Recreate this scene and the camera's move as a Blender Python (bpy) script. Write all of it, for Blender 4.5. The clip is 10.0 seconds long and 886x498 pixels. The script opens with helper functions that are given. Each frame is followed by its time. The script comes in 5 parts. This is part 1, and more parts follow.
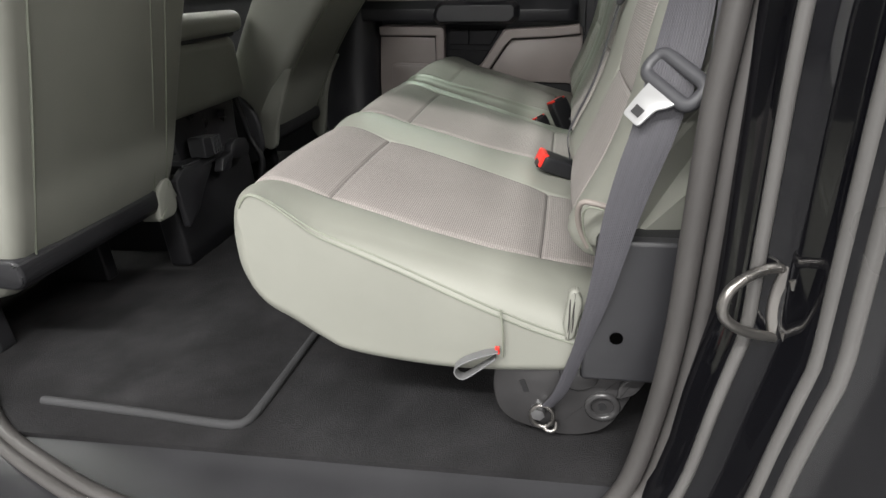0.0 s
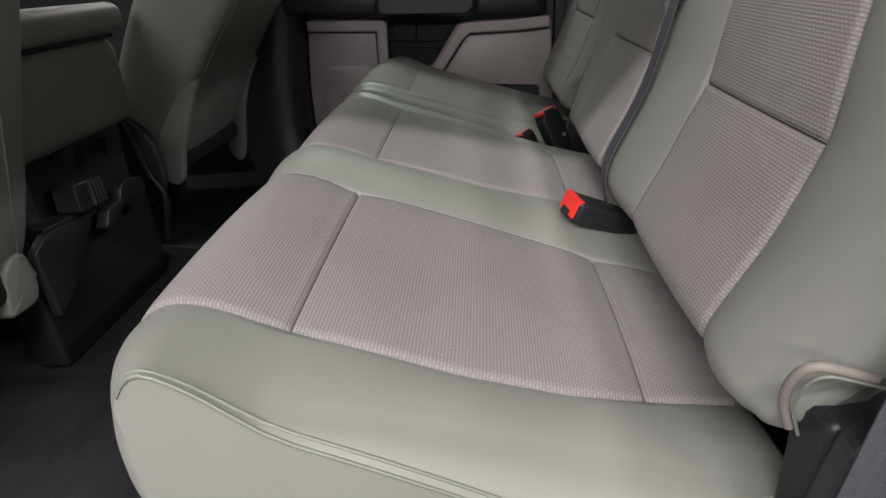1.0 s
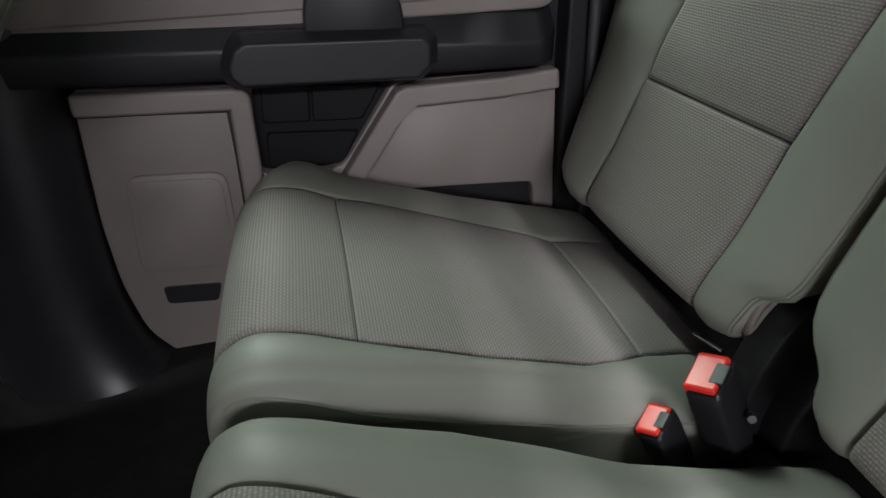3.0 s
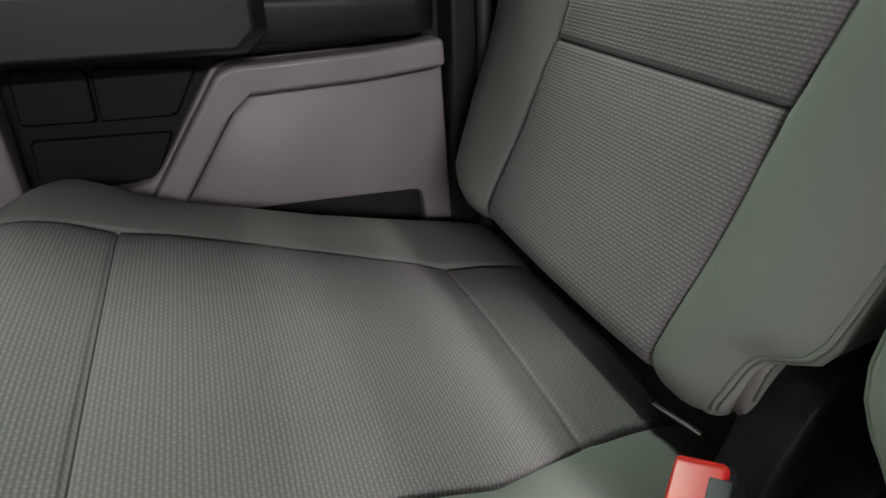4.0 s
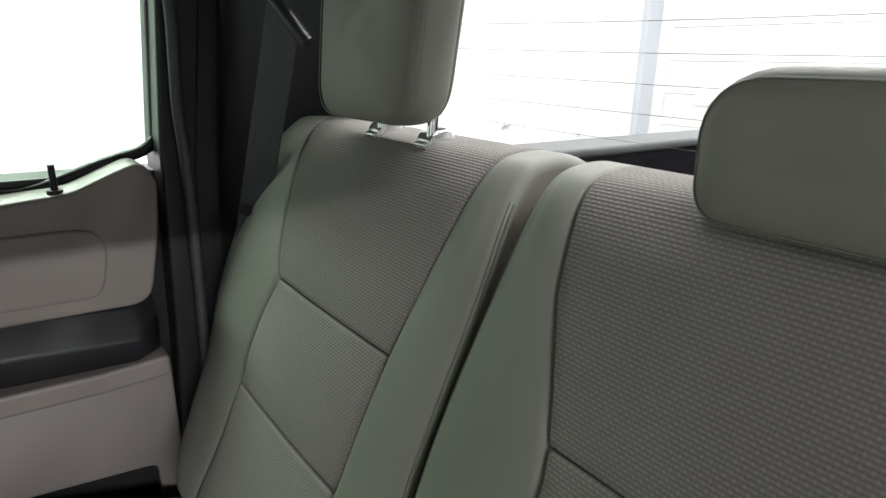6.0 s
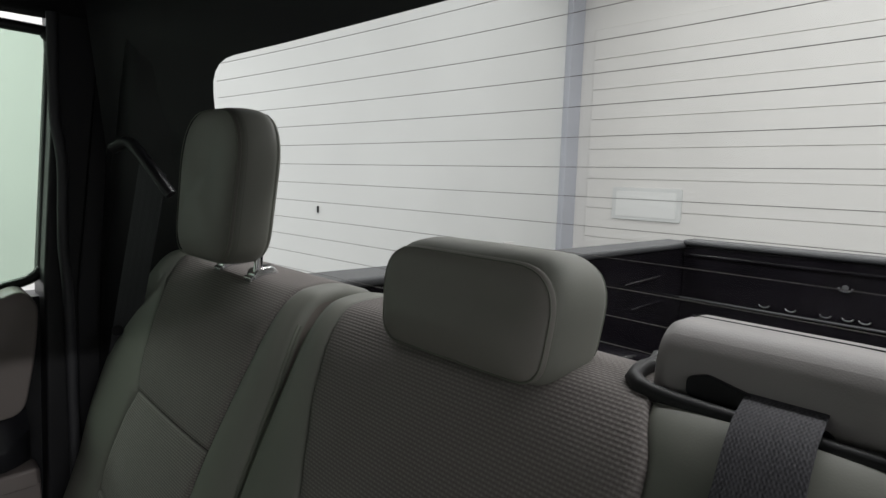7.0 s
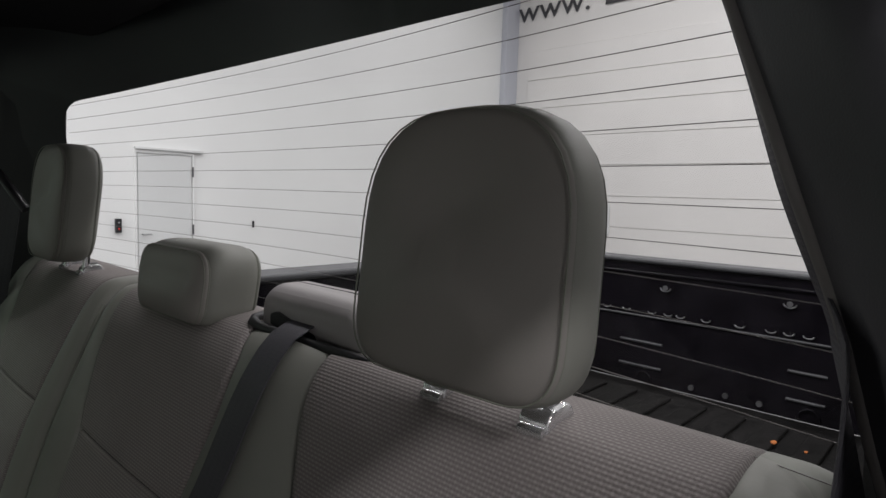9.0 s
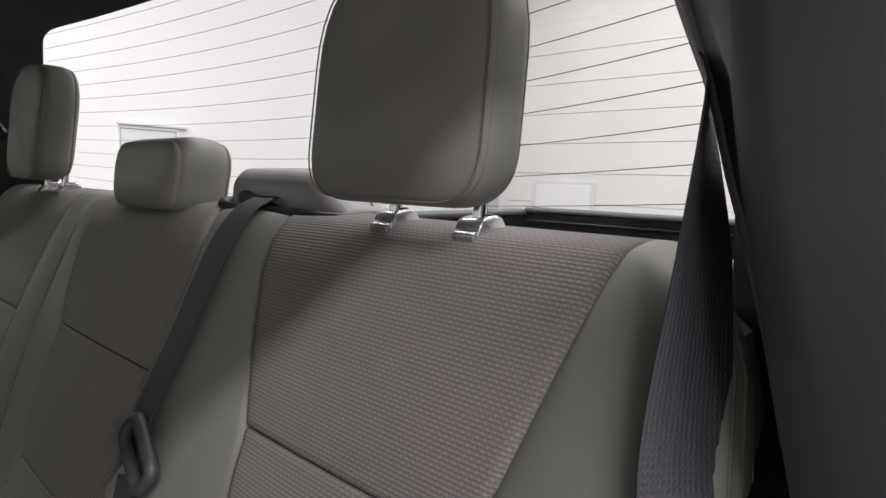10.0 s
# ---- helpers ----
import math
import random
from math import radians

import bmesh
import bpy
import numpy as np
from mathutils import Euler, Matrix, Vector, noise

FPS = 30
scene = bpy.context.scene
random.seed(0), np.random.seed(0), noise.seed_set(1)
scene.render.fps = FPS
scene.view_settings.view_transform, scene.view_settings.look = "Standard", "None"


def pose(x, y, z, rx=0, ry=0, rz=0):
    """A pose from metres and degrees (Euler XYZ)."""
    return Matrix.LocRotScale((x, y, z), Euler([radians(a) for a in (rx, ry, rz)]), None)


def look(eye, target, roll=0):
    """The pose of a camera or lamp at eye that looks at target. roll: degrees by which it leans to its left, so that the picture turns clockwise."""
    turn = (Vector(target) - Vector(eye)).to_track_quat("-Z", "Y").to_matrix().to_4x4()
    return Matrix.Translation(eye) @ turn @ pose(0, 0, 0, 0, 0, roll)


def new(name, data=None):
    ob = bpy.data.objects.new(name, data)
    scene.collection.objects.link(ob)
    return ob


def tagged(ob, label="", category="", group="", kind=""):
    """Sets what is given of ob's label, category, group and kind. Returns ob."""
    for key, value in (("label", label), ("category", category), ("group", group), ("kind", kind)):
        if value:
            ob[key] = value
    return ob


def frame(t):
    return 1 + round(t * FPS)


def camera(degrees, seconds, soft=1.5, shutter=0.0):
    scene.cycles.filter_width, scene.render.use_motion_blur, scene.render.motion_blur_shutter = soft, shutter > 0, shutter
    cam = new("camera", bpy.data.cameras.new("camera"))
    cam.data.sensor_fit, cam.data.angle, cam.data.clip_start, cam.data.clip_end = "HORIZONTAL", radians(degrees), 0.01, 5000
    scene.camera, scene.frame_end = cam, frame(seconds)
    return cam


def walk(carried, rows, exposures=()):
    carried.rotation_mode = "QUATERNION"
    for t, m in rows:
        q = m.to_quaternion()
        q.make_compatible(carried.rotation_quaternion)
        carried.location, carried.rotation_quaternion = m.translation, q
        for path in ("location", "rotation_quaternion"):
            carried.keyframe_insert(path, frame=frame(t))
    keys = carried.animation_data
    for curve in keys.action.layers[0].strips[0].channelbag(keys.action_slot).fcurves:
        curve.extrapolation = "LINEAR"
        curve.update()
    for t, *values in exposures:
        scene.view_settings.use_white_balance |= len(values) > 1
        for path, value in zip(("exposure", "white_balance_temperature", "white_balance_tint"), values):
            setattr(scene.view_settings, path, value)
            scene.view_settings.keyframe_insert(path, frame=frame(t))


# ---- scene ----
cam = camera(73.2, 10.0)
PATH = [
    (0, (0.467, -0.744, 0.688), (0.052, 1.035, -0.126), -5.0),
    (0.3, (0.387, -0.655, 0.674), (0.038, 1.132, -0.153), -5.0),
    (0.5, (0.349, -0.593, 0.665), (0.039, 1.199, -0.167), -5.5),
    (0.7, (0.313, -0.526, 0.663), (0.07, 1.272, -0.179), -5.3),
    (1, (0.286, -0.362, 0.678), (0.124, 1.436, -0.181), -5.2),
    (1.3, (0.253, -0.198, 0.694), (0.163, 1.599, -0.179), -4.8),
    (1.5, (0.215, -0.107, 0.697), (0.166, 1.688, -0.184), -5.2),
    (2, (0.117, 0.139, 0.714), (0.185, 1.907, -0.219), -5.2),
    (2.5, (0.098, 0.41, 0.744), (0.29, 2.149, -0.225), -4.4),
    (2.7, (0.095, 0.519, 0.771), (0.339, 2.239, -0.22), -4.1),
    (3.8, (0.183, 0.84, 0.68), (0.708, 2.489, -0.322), -3.9),
    (4, (0.221, 0.864, 0.657), (0.799, 2.5, -0.339), -3.7),
    (4.5, (0.258, 0.883, 0.651), (1.023, 2.426, -0.366), -3.5),
    (5, (0.292, 0.865, 0.725), (1.162, 2.343, -0.303), -3.1),
    (5.5, (0.292, 0.768, 0.854), (1.337, 2.262, 0.031), -0.6),
    (5.8, (0.308, 0.696, 0.92), (1.431, 2.216, 0.265), 1.5),
    (6, (0.318, 0.651, 0.972), (1.485, 2.162, 0.377), 1.5),
    (6.2, (0.336, 0.601, 0.993), (1.536, 2.127, 0.513), 1.7),
    (7.3, (0.34, 0.338, 1.043), (1.736, 1.756, 0.837), 1.9),
    (7.5, (0.343, 0.281, 1.053), (1.758, 1.681, 0.86), 2.0),
    (8, (0.353, 0.162, 1.068), (1.792, 1.539, 0.882), 1.8),
    (8.5, (0.357, 0.068, 1.061), (1.811, 1.429, 0.882), 1.9),
    (9, (0.355, -0.006, 1.046), (1.82, 1.345, 0.865), 1.8),
    (9.5, (0.357, -0.04, 1.009), (1.835, 1.296, 0.832), 1.9),
    (9.8, (0.36, -0.061, 0.963), (1.827, 1.285, 0.778), 2.4),
    (10, (0.341, -0.072, 0.931), (1.827, 1.246, 0.699), 1.7),
]
# the camera's path above; light and picture below
EXPOSURES = [(0.0, 0.76, 6600, 8), (0.5, 0.52, 6500, 10), (1.0, 0.27, 6450, 15), (1.5, 0.24, 6400, 15), (2.0, 0.34, 6400, 13), (2.3, 0.40, 6350, 15), (2.5, 0.70, 6300, 15), (4.0, 0.84, 6250, 11), (5.0, 1.2, 6250, 14), (5.5, 1.5, 6400, 13), (6.1, 0.70, 6400, 5),
             (7.3, -0.74, 6400, 10), (8.5, -0.78, 6400, 14), (9.5, -0.54, 6400, 14), (10.0, -0.16, 6500, 16)]
walk(cam, [(t, look(eye, target, roll)) for t, eye, target, roll in PATH], EXPOSURES)

# ---- world and lights ----
GROUND = -0.75
world = bpy.data.worlds.new("world")
scene.world = world
world.use_nodes = True
world.node_tree.nodes["Background"].inputs["Color"].default_value = (0.8, 0.85, 0.9, 1)
world.node_tree.nodes["Background"].inputs["Strength"].default_value = 0.05


def area_lamp(name, x, y, z, sx, sy, watts, colour=(1.0, 0.985, 0.98)):
    data = bpy.data.lights.new(name, "AREA")
    data.shape, data.size, data.size_y, data.energy, data.color = "RECTANGLE", sx, sy, watts, colour
    ob = new(name, data)
    ob.matrix_world = pose(x, y, z)
    return ob


# rows of ceiling lamps: (x, y, height, watts, length, width)
LAMPS = [(-1.0, -10.5, 4.86, 1300, 6.0, 0.34), (-1.0, -3.75, 4.86, 560, 6.0, 0.34)]
LAMPS += [(-5.5, 0.76, 4.86, 170, 2.2, 0.34), (-0.5, 0.76, 4.86, 210, 2.2, 0.34), (-5.5, 5.7, 4.86, 190, 0.34, 4.8), (-0.5, 5.7, 4.86, 520, 0.34, 4.8)]
LAMPS += [(lx, 0.76, 6.3, 560, 0.34, 11.6) for lx in (3.45, 8.6)]
for lx, ly, lz, watts, sx, sy in LAMPS:
    area_lamp("ceiling_lamp_light", lx, ly, lz, sx, sy, watts)


# ---- materials ----
def mat_base(name, colour, rough=0.6, metal=0.0, spec=0.5):
    m = bpy.data.materials.new(name)
    m.use_nodes = True
    b = m.node_tree.nodes["Principled BSDF"]
    b.inputs["Base Color"].default_value = (*colour, 1)
    b.inputs["Roughness"].default_value = rough
    b.inputs["Metallic"].default_value = metal
    b.inputs["Specular IOR Level"].default_value = spec
    return m


def nd(m, kind, **inputs):
    n = m.node_tree.nodes.new(kind)
    for k, v in inputs.items():
        n.inputs[k].default_value = v
    return n


def link(m, a, b):
    m.node_tree.links.new(a, b)


def coords(m, which="Object"):
    return nd(m, "ShaderNodeTexCoord").outputs[which]


def ramp(m, fac, stops):
    r = nd(m, "ShaderNodeValToRGB")
    link(m, fac, r.inputs["Fac"])
    e = r.color_ramp.elements
    while len(e) < len(stops):
        e.new(0.5)
    for el, (p, c) in zip(e, stops):
        el.position, el.color = p, (*c, 1)
    return r.outputs["Color"]


def math_node(m, op, a, b=None):
    n = nd(m, "ShaderNodeMath")
    n.operation = op
    for i, v in enumerate((a, b)):
        if v is None:
            continue
        if isinstance(v, (int, float)):
            n.inputs[i].default_value = v
        else:
            link(m, v, n.inputs[i])
    return n.outputs[0]


def grain_mat(name, colour, rough=0.55, scale=900.0, bump=0.15, dist=0.0006, vary=0.12, metal=0.0, spec=0.5, big=6.0):
    """A surface with fine grain relief and soft large-scale variation of tone and gloss."""
    m = mat_base(name, colour, rough, metal, spec)
    b = m.node_tree.nodes["Principled BSDF"]
    co = coords(m)
    fine = nd(m, "ShaderNodeTexNoise", Scale=scale, Detail=3.0)
    link(m, co, fine.inputs["Vector"])
    large = nd(m, "ShaderNodeTexNoise", Scale=big, Detail=5.0)
    link(m, co, large.inputs["Vector"])
    lo = tuple(c * (1 - vary) for c in colour)
    hi = tuple(min(1, c * (1 + vary)) for c in colour)
    link(m, ramp(m, large.outputs["Fac"], [(0.3, lo), (0.7, hi)]), b.inputs["Base Color"])
    mix = math_node(m, "MULTIPLY_ADD", large.outputs["Fac"], 0.18)
    mix.node.inputs[2].default_value = rough - 0.09
    link(m, mix, b.inputs["Roughness"])
    bp = nd(m, "ShaderNodeBump", Strength=bump, Distance=dist)
    link(m, fine.outputs["Fac"], bp.inputs["Height"])
    link(m, bp.outputs["Normal"], b.inputs["Normal"])
    return m


def knit_mat(name, light, dark, pitch_u=0.0066, pitch_v=0.0058):
    """Seat cloth: a knit of small staggered dots in rows, from metre UVs."""
    m = mat_base(name, light, 0.85, 0.0, 0.25)
    b = m.node_tree.nodes["Principled BSDF"]
    uv = nd(m, "ShaderNodeUVMap").outputs[0]
    sep = nd(m, "ShaderNodeSeparateXYZ")
    link(m, uv, sep.inputs[0])
    u = math_node(m, "SINE", math_node(m, "MULTIPLY", sep.outputs["X"], 2 * math.pi / pitch_u))
    v = math_node(m, "SINE", math_node(m, "MULTIPLY", sep.outputs["Y"], 2 * math.pi / pitch_v))
    ribs = math_node(m, "MULTIPLY", math_node(m, "SUBTRACT", math_node(m, "MULTIPLY", u, u), 0.5), 0.9)
    cols = math_node(m, "MULTIPLY", math_node(m, "SUBTRACT", math_node(m, "MULTIPLY", v, v), 0.5), 0.3)
    dots = math_node(m, "ADD", math_node(m, "MULTIPLY", math_node(m, "MULTIPLY", u, v), 0.30), math_node(m, "ADD", ribs, cols))
    h = math_node(m, "MULTIPLY_ADD", dots, 0.5)
    h.node.inputs[2].default_value = 0.5
    large = nd(m, "ShaderNodeTexNoise", Scale=7.0, Detail=6.0)
    link(m, coords(m), large.inputs["Vector"])
    fibre = nd(m, "ShaderNodeTexNoise", Scale=1500.0, Detail=2.0)
    link(m, coords(m), fibre.inputs["Vector"])
    hh = math_node(m, "ADD", h, math_node(m, "MULTIPLY", math_node(m, "SUBTRACT", fibre.outputs["Fac"], 0.5), 0.5))
    hl = math_node(m, "ADD", hh, math_node(m, "MULTIPLY", math_node(m, "SUBTRACT", large.outputs["Fac"], 0.5), 0.35))
    link(m, ramp(m, hl, [(0.16, dark), (0.95, light)]), b.inputs["Base Color"])
    bp = nd(m, "ShaderNodeBump", Strength=0.75, Distance=0.0009)
    link(m, hh, bp.inputs["Height"])
    link(m, bp.outputs["Normal"], b.inputs["Normal"])
    b.inputs["Sheen Weight"].default_value = 0.04
    return m


def ribbed_mat(name, colour, pitch=0.0026, axis="X", rough=0.6):
    """Belt webbing: fine ribs along its length, from metre UVs."""
    m = mat_base(name, colour, rough)
    b = m.node_tree.nodes["Principled BSDF"]
    sep = nd(m, "ShaderNodeSeparateXYZ")
    link(m, nd(m, "ShaderNodeUVMap").outputs[0], sep.inputs[0])
    w = math_node(m, "SINE", math_node(m, "MULTIPLY", sep.outputs[axis], 2 * math.pi / pitch))
    broad = math_node(m, "SINE", math_node(m, "MULTIPLY", sep.outputs[axis], 2 * math.pi / 0.011))
    n = nd(m, "ShaderNodeTexNoise", Scale=300.0, Detail=5.0)
    link(m, coords(m), n.inputs["Vector"])
    other = math_node(m, "SINE", math_node(m, "MULTIPLY", sep.outputs["Y" if axis == "X" else "X"], 2 * math.pi / 0.0042))
    weave = math_node(m, "MULTIPLY", math_node(m, "MULTIPLY", w, other), 0.5)
    h = math_node(m, "ADD", math_node(m, "ADD", math_node(m, "ADD", math_node(m, "MULTIPLY", w, 0.5), weave), math_node(m, "MULTIPLY", broad, 0.25)), math_node(m, "MULTIPLY", n.outputs["Fac"], 1.6))
    link(m, ramp(m, math_node(m, "MULTIPLY_ADD", h, 0.2), [(0.1, tuple(c * 0.55 for c in colour)), (0.75, tuple(c * 1.4 for c in colour))]), b.inputs["Base Color"])
    bp = nd(m, "ShaderNodeBump", Strength=0.5, Distance=0.0006)
    link(m, h, bp.inputs["Height"])
    link(m, bp.outputs["Normal"], b.inputs["Normal"])
    return m


def carpet_mat(name, colour):
    """Short-pile carpet: tufts, brushed streaks and paler worn patches."""
    m = grain_mat(name, colour, 0.95, 650, 1.0, 0.004, 0.30, 0, 0.1, 9)
    b = m.node_tree.nodes["Principled BSDF"]
    base = b.inputs["Base Color"].links[0].from_socket
    tuft = nd(m, "ShaderNodeTexNoise", Scale=260.0, Detail=4.0, Roughness=0.75)
    link(m, coords(m), tuft.inputs["Vector"])
    worn = nd(m, "ShaderNodeTexNoise", Scale=3.2, Detail=6.0, Roughness=0.65, Distortion=0.8)
    link(m, coords(m), worn.inputs["Vector"])
    f = math_node(m, "MULTIPLY", math_node(m, "ADD", math_node(m, "MULTIPLY", tuft.outputs["Fac"], 0.8), math_node(m, "MULTIPLY", worn.outputs["Fac"], 1.1)), 0.8)
    tone = ramp(m, f, [(0.45, (0.45, 0.45, 0.46)), (0.95, (1.0, 0.995, 0.99))])
    mul = nd(m, "ShaderNodeMix")
    mul.data_type, mul.blend_type = "RGBA", "MULTIPLY"
    mul.inputs["Factor"].default_value = 1.0
    link(m, base, mul.inputs[6])
    link(m, tone, mul.inputs[7])
    link(m, mul.outputs[2], b.inputs["Base Color"])
    return m


def speckled_mat(name, colour, dust):
    """Scuffed dark paint with pale dust specks and drag marks."""
    m = grain_mat(name, colour, 0.55, 90, 0.6, 0.003, 0.5, 0, 0.15, 30)
    b = m.node_tree.nodes["Principled BSDF"]
    base = b.inputs["Base Color"].links[0].from_socket
    stretch = nd(m, "ShaderNodeMapping")
    stretch.inputs["Scale"].default_value = (1.0, 2.6, 1.0)
    link(m, coords(m), stretch.inputs["Vector"])
    specks = nd(m, "ShaderNodeTexNoise", Scale=70.0, Detail=5.0, Roughness=0.8)
    link(m, stretch.outputs[0], specks.inputs["Vector"])
    patches = nd(m, "ShaderNodeTexNoise", Scale=4.0, Detail=4.0)
    link(m, coords(m), patches.inputs["Vector"])
    f = math_node(m, "ADD", specks.outputs["Fac"], math_node(m, "MULTIPLY", math_node(m, "SUBTRACT", patches.outputs["Fac"], 0.5), 0.35))
    mix = nd(m, "ShaderNodeMix")
    mix.data_type = "RGBA"
    link(m, ramp(m, f, [(0.66, (0, 0, 0)), (0.74, (1, 1, 1))]), mix.inputs["Factor"])
    link(m, base, mix.inputs[6])
    mix.inputs[7].default_value = (*dust, 1)
    link(m, mix.outputs[2], b.inputs["Base Color"])
    return m


VINYL = grain_mat("sage vinyl", (0.214, 0.216, 0.190), 0.52, 700, 0.15, 0.0005, 0.06, 0, 0.38)
SIDE_VINYL = grain_mat("taupe side vinyl", (0.200, 0.176, 0.160), 0.55, 700, 0.15, 0.0005, 0.06, 0, 0.35)
HEAD_VINYL = grain_mat("taupe headrest vinyl", (0.224, 0.211, 0.193), 0.55, 700, 0.15, 0.0005, 0.06, 0, 0.35)
VINYL_SEAM = grain_mat("sage vinyl seam", (0.17, 0.18, 0.145), 0.6, 700, 0.2, 0.0005)
CLOTH = knit_mat("taupe knit cloth", (0.302, 0.276, 0.262), (0.158, 0.143, 0.136))
CARPET = carpet_mat("black carpet", (0.031, 0.0305, 0.032))
BINDING = grain_mat("dark grey carpet binding", (0.029, 0.029, 0.031), 0.85, 900, 0.8, 0.001, 0.2)
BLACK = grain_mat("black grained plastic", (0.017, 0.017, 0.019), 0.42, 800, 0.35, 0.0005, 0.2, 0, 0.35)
CHARCOAL = grain_mat("charcoal grained plastic", (0.045, 0.045, 0.050), 0.48, 800, 0.35, 0.0005, 0.15)
GREY_PLASTIC = grain_mat("grey steel-coloured paint", (0.10, 0.10, 0.105), 0.5, 600, 0.2, 0.0005, 0.15)
TAUPE = grain_mat("taupe door plastic", (0.228, 0.196, 0.187), 0.45, 800, 0.35, 0.0005, 0.06)
LIGHT_TAUPE = grain_mat("light grey moulded plastic", (0.375, 0.355, 0.348), 0.45, 800, 0.3, 0.0005, 0.05)
PILLAR_LIT = grain_mat("dark grey pillar plastic, lit side", (0.064, 0.063, 0.071), 0.5, 800, 0.3, 0.0005, 0.1)
HEADLINER = grain_mat("dark charcoal headliner fabric", (0.0165, 0.0155, 0.017), 0.95, 600, 0.5, 0.001, 0.15, 0, 0.1)
PILLAR_BLACK = grain_mat("satin black moulded plastic", (0.016, 0.016, 0.019), 0.36, 800, 0.25, 0.0005, 0.15, 0, 0.5)
PAINT = grain_mat("gloss black paint", (0.003, 0.003, 0.004), 0.06, 30, 0.02, 0.0004, 0.1, 0, 0.45)
RUBBER = grain_mat("grey rubber seal", (0.045, 0.042, 0.041), 0.5, 500, 0.3, 0.0005, 0.15)
JAMB_STREAK = grain_mat("smooth grey of the jamb's reflected streaks", (0.085, 0.082, 0.080), 0.3, 500, 0.1, 0.0004, 0.15)
RIM_LIGHT = grain_mat("pale grey lit pillar edge", (0.16, 0.15, 0.143), 0.5, 500, 0.3, 0.0005, 0.1)
RUBBER_BLACK = grain_mat("black rubber", (0.012, 0.012, 0.013), 0.5, 500, 0.3, 0.0005, 0.15)
BLACK_STEEL = grain_mat("black painted pressed steel", (0.024, 0.024, 0.027), 0.3, 90, 0.25, 0.002, 0.25, 0, 0.6, 14)
BRACKET = grain_mat("dark grey painted steel", (0.036, 0.035, 0.036), 0.25, 120, 0.12, 0.001, 0.15, 0.0, 0.5, 14)
DARK_COVER = grain_mat("dark charcoal moulded plastic", (0.020, 0.020, 0.0225), 0.4, 800, 0.3, 0.0005, 0.15)
ARMREST = grain_mat("near-black grained plastic", (0.014, 0.014, 0.017), 0.45, 800, 0.3, 0.0005, 0.15, 0, 0.4)
STRIKER = grain_mat("dark zinc-plated steel", (0.22, 0.21, 0.20), 0.28, 300, 0.2, 0.0003, 0.2, 0.9)
NOOK = grain_mat("matt black moulded plastic", (0.007, 0.007, 0.0085), 0.65, 800, 0.3, 0.0005, 0.15, 0, 0.2)
VOID = mat_base("unlit hollow", (0.001, 0.001, 0.001), 1.0, 0.0, 0.0)
CHROME = mat_base("chrome", (0.75, 0.75, 0.76), 0.12, 1.0)
GUIDE_METAL = grain_mat("satin chromed plastic", (0.72, 0.72, 0.725), 0.24, 500, 0.06, 0.0003, 0.06, 0.85)
SATIN = grain_mat("satin silver finish", (0.40, 0.40, 0.405), 0.32, 600, 0.1, 0.0003, 0.05, 0.35)
STEEL = grain_mat("brushed steel", (0.55, 0.55, 0.56), 0.35, 300, 0.2, 0.0003, 0.15, 1.0)
RED = grain_mat("red push-button plastic", (0.75, 0.03, 0.02), 0.35, 500, 0.1, 0.0003, 0.05)
WEBBING = ribbed_mat("charcoal belt webbing", (0.037, 0.036, 0.042))
SEAM_AND_SHADE = grain_mat("dark taupe seam thread and groove shade", (0.03, 0.0275, 0.026), 0.8, 900, 0.3, 0.0004)
STRAP = grain_mat("grey pull strap", (0.15, 0.15, 0.155), 0.6, 900, 0.4, 0.0005)
WALL_WHITE = grain_mat("white wall paint", (0.78, 0.78, 0.77), 0.6, 60, 0.1, 0.002, 0.03, 0, 0.4, 0.6)
WALL_DARK = grain_mat("dark grey wall paint", (0.18, 0.18, 0.184), 0.8, 60, 0.1, 0.002, 0.2, 0, 0.3, 0.6)
WALL_WARM = grain_mat("warm white overhead door paint", (0.74, 0.72, 0.70), 0.5, 60, 0.1, 0.002, 0.03, 0, 0.4, 0.6)
WALL_GREY = grain_mat("pale blue-grey paint", (0.50, 0.51, 0.56), 0.5, 60, 0.1, 0.002, 0.04, 0, 0.4, 0.8)
CONCRETE = grain_mat("sealed grey concrete", (0.13, 0.13, 0.132), 0.35, 40, 0.3, 0.003, 0.2, 0, 0.5, 1.2)
DOOR_WHITE = grain_mat("off-white steel door paint", (0.66, 0.665, 0.66), 0.5, 60, 0.1, 0.002, 0.03, 0, 0.4, 0.8)
DUSTY = speckled_mat("dusty black bed floor", (0.0075, 0.007, 0.0068), (0.16, 0.15, 0.14))
LEAF = grain_mat("dry orange leaf", (0.42, 0.13, 0.03), 0.7, 300, 0.3, 0.001, 0.3)
DEFROST = mat_base("brown defroster print", (0.19, 0.178, 0.172), 0.6)
INK = mat_base("dark grey lettering", (0.05, 0.05, 0.055), 0.6)
BEDLINER = grain_mat("black bed paint", (0.006, 0.005, 0.007), 0.22, 10, 0.01, 0.001, 0.3, 0, 0.45, 9)
RAIL_CAP = grain_mat("grey bed rail cap plastic", (0.05, 0.05, 0.053), 0.55, 600, 0.4, 0.0006, 0.15)


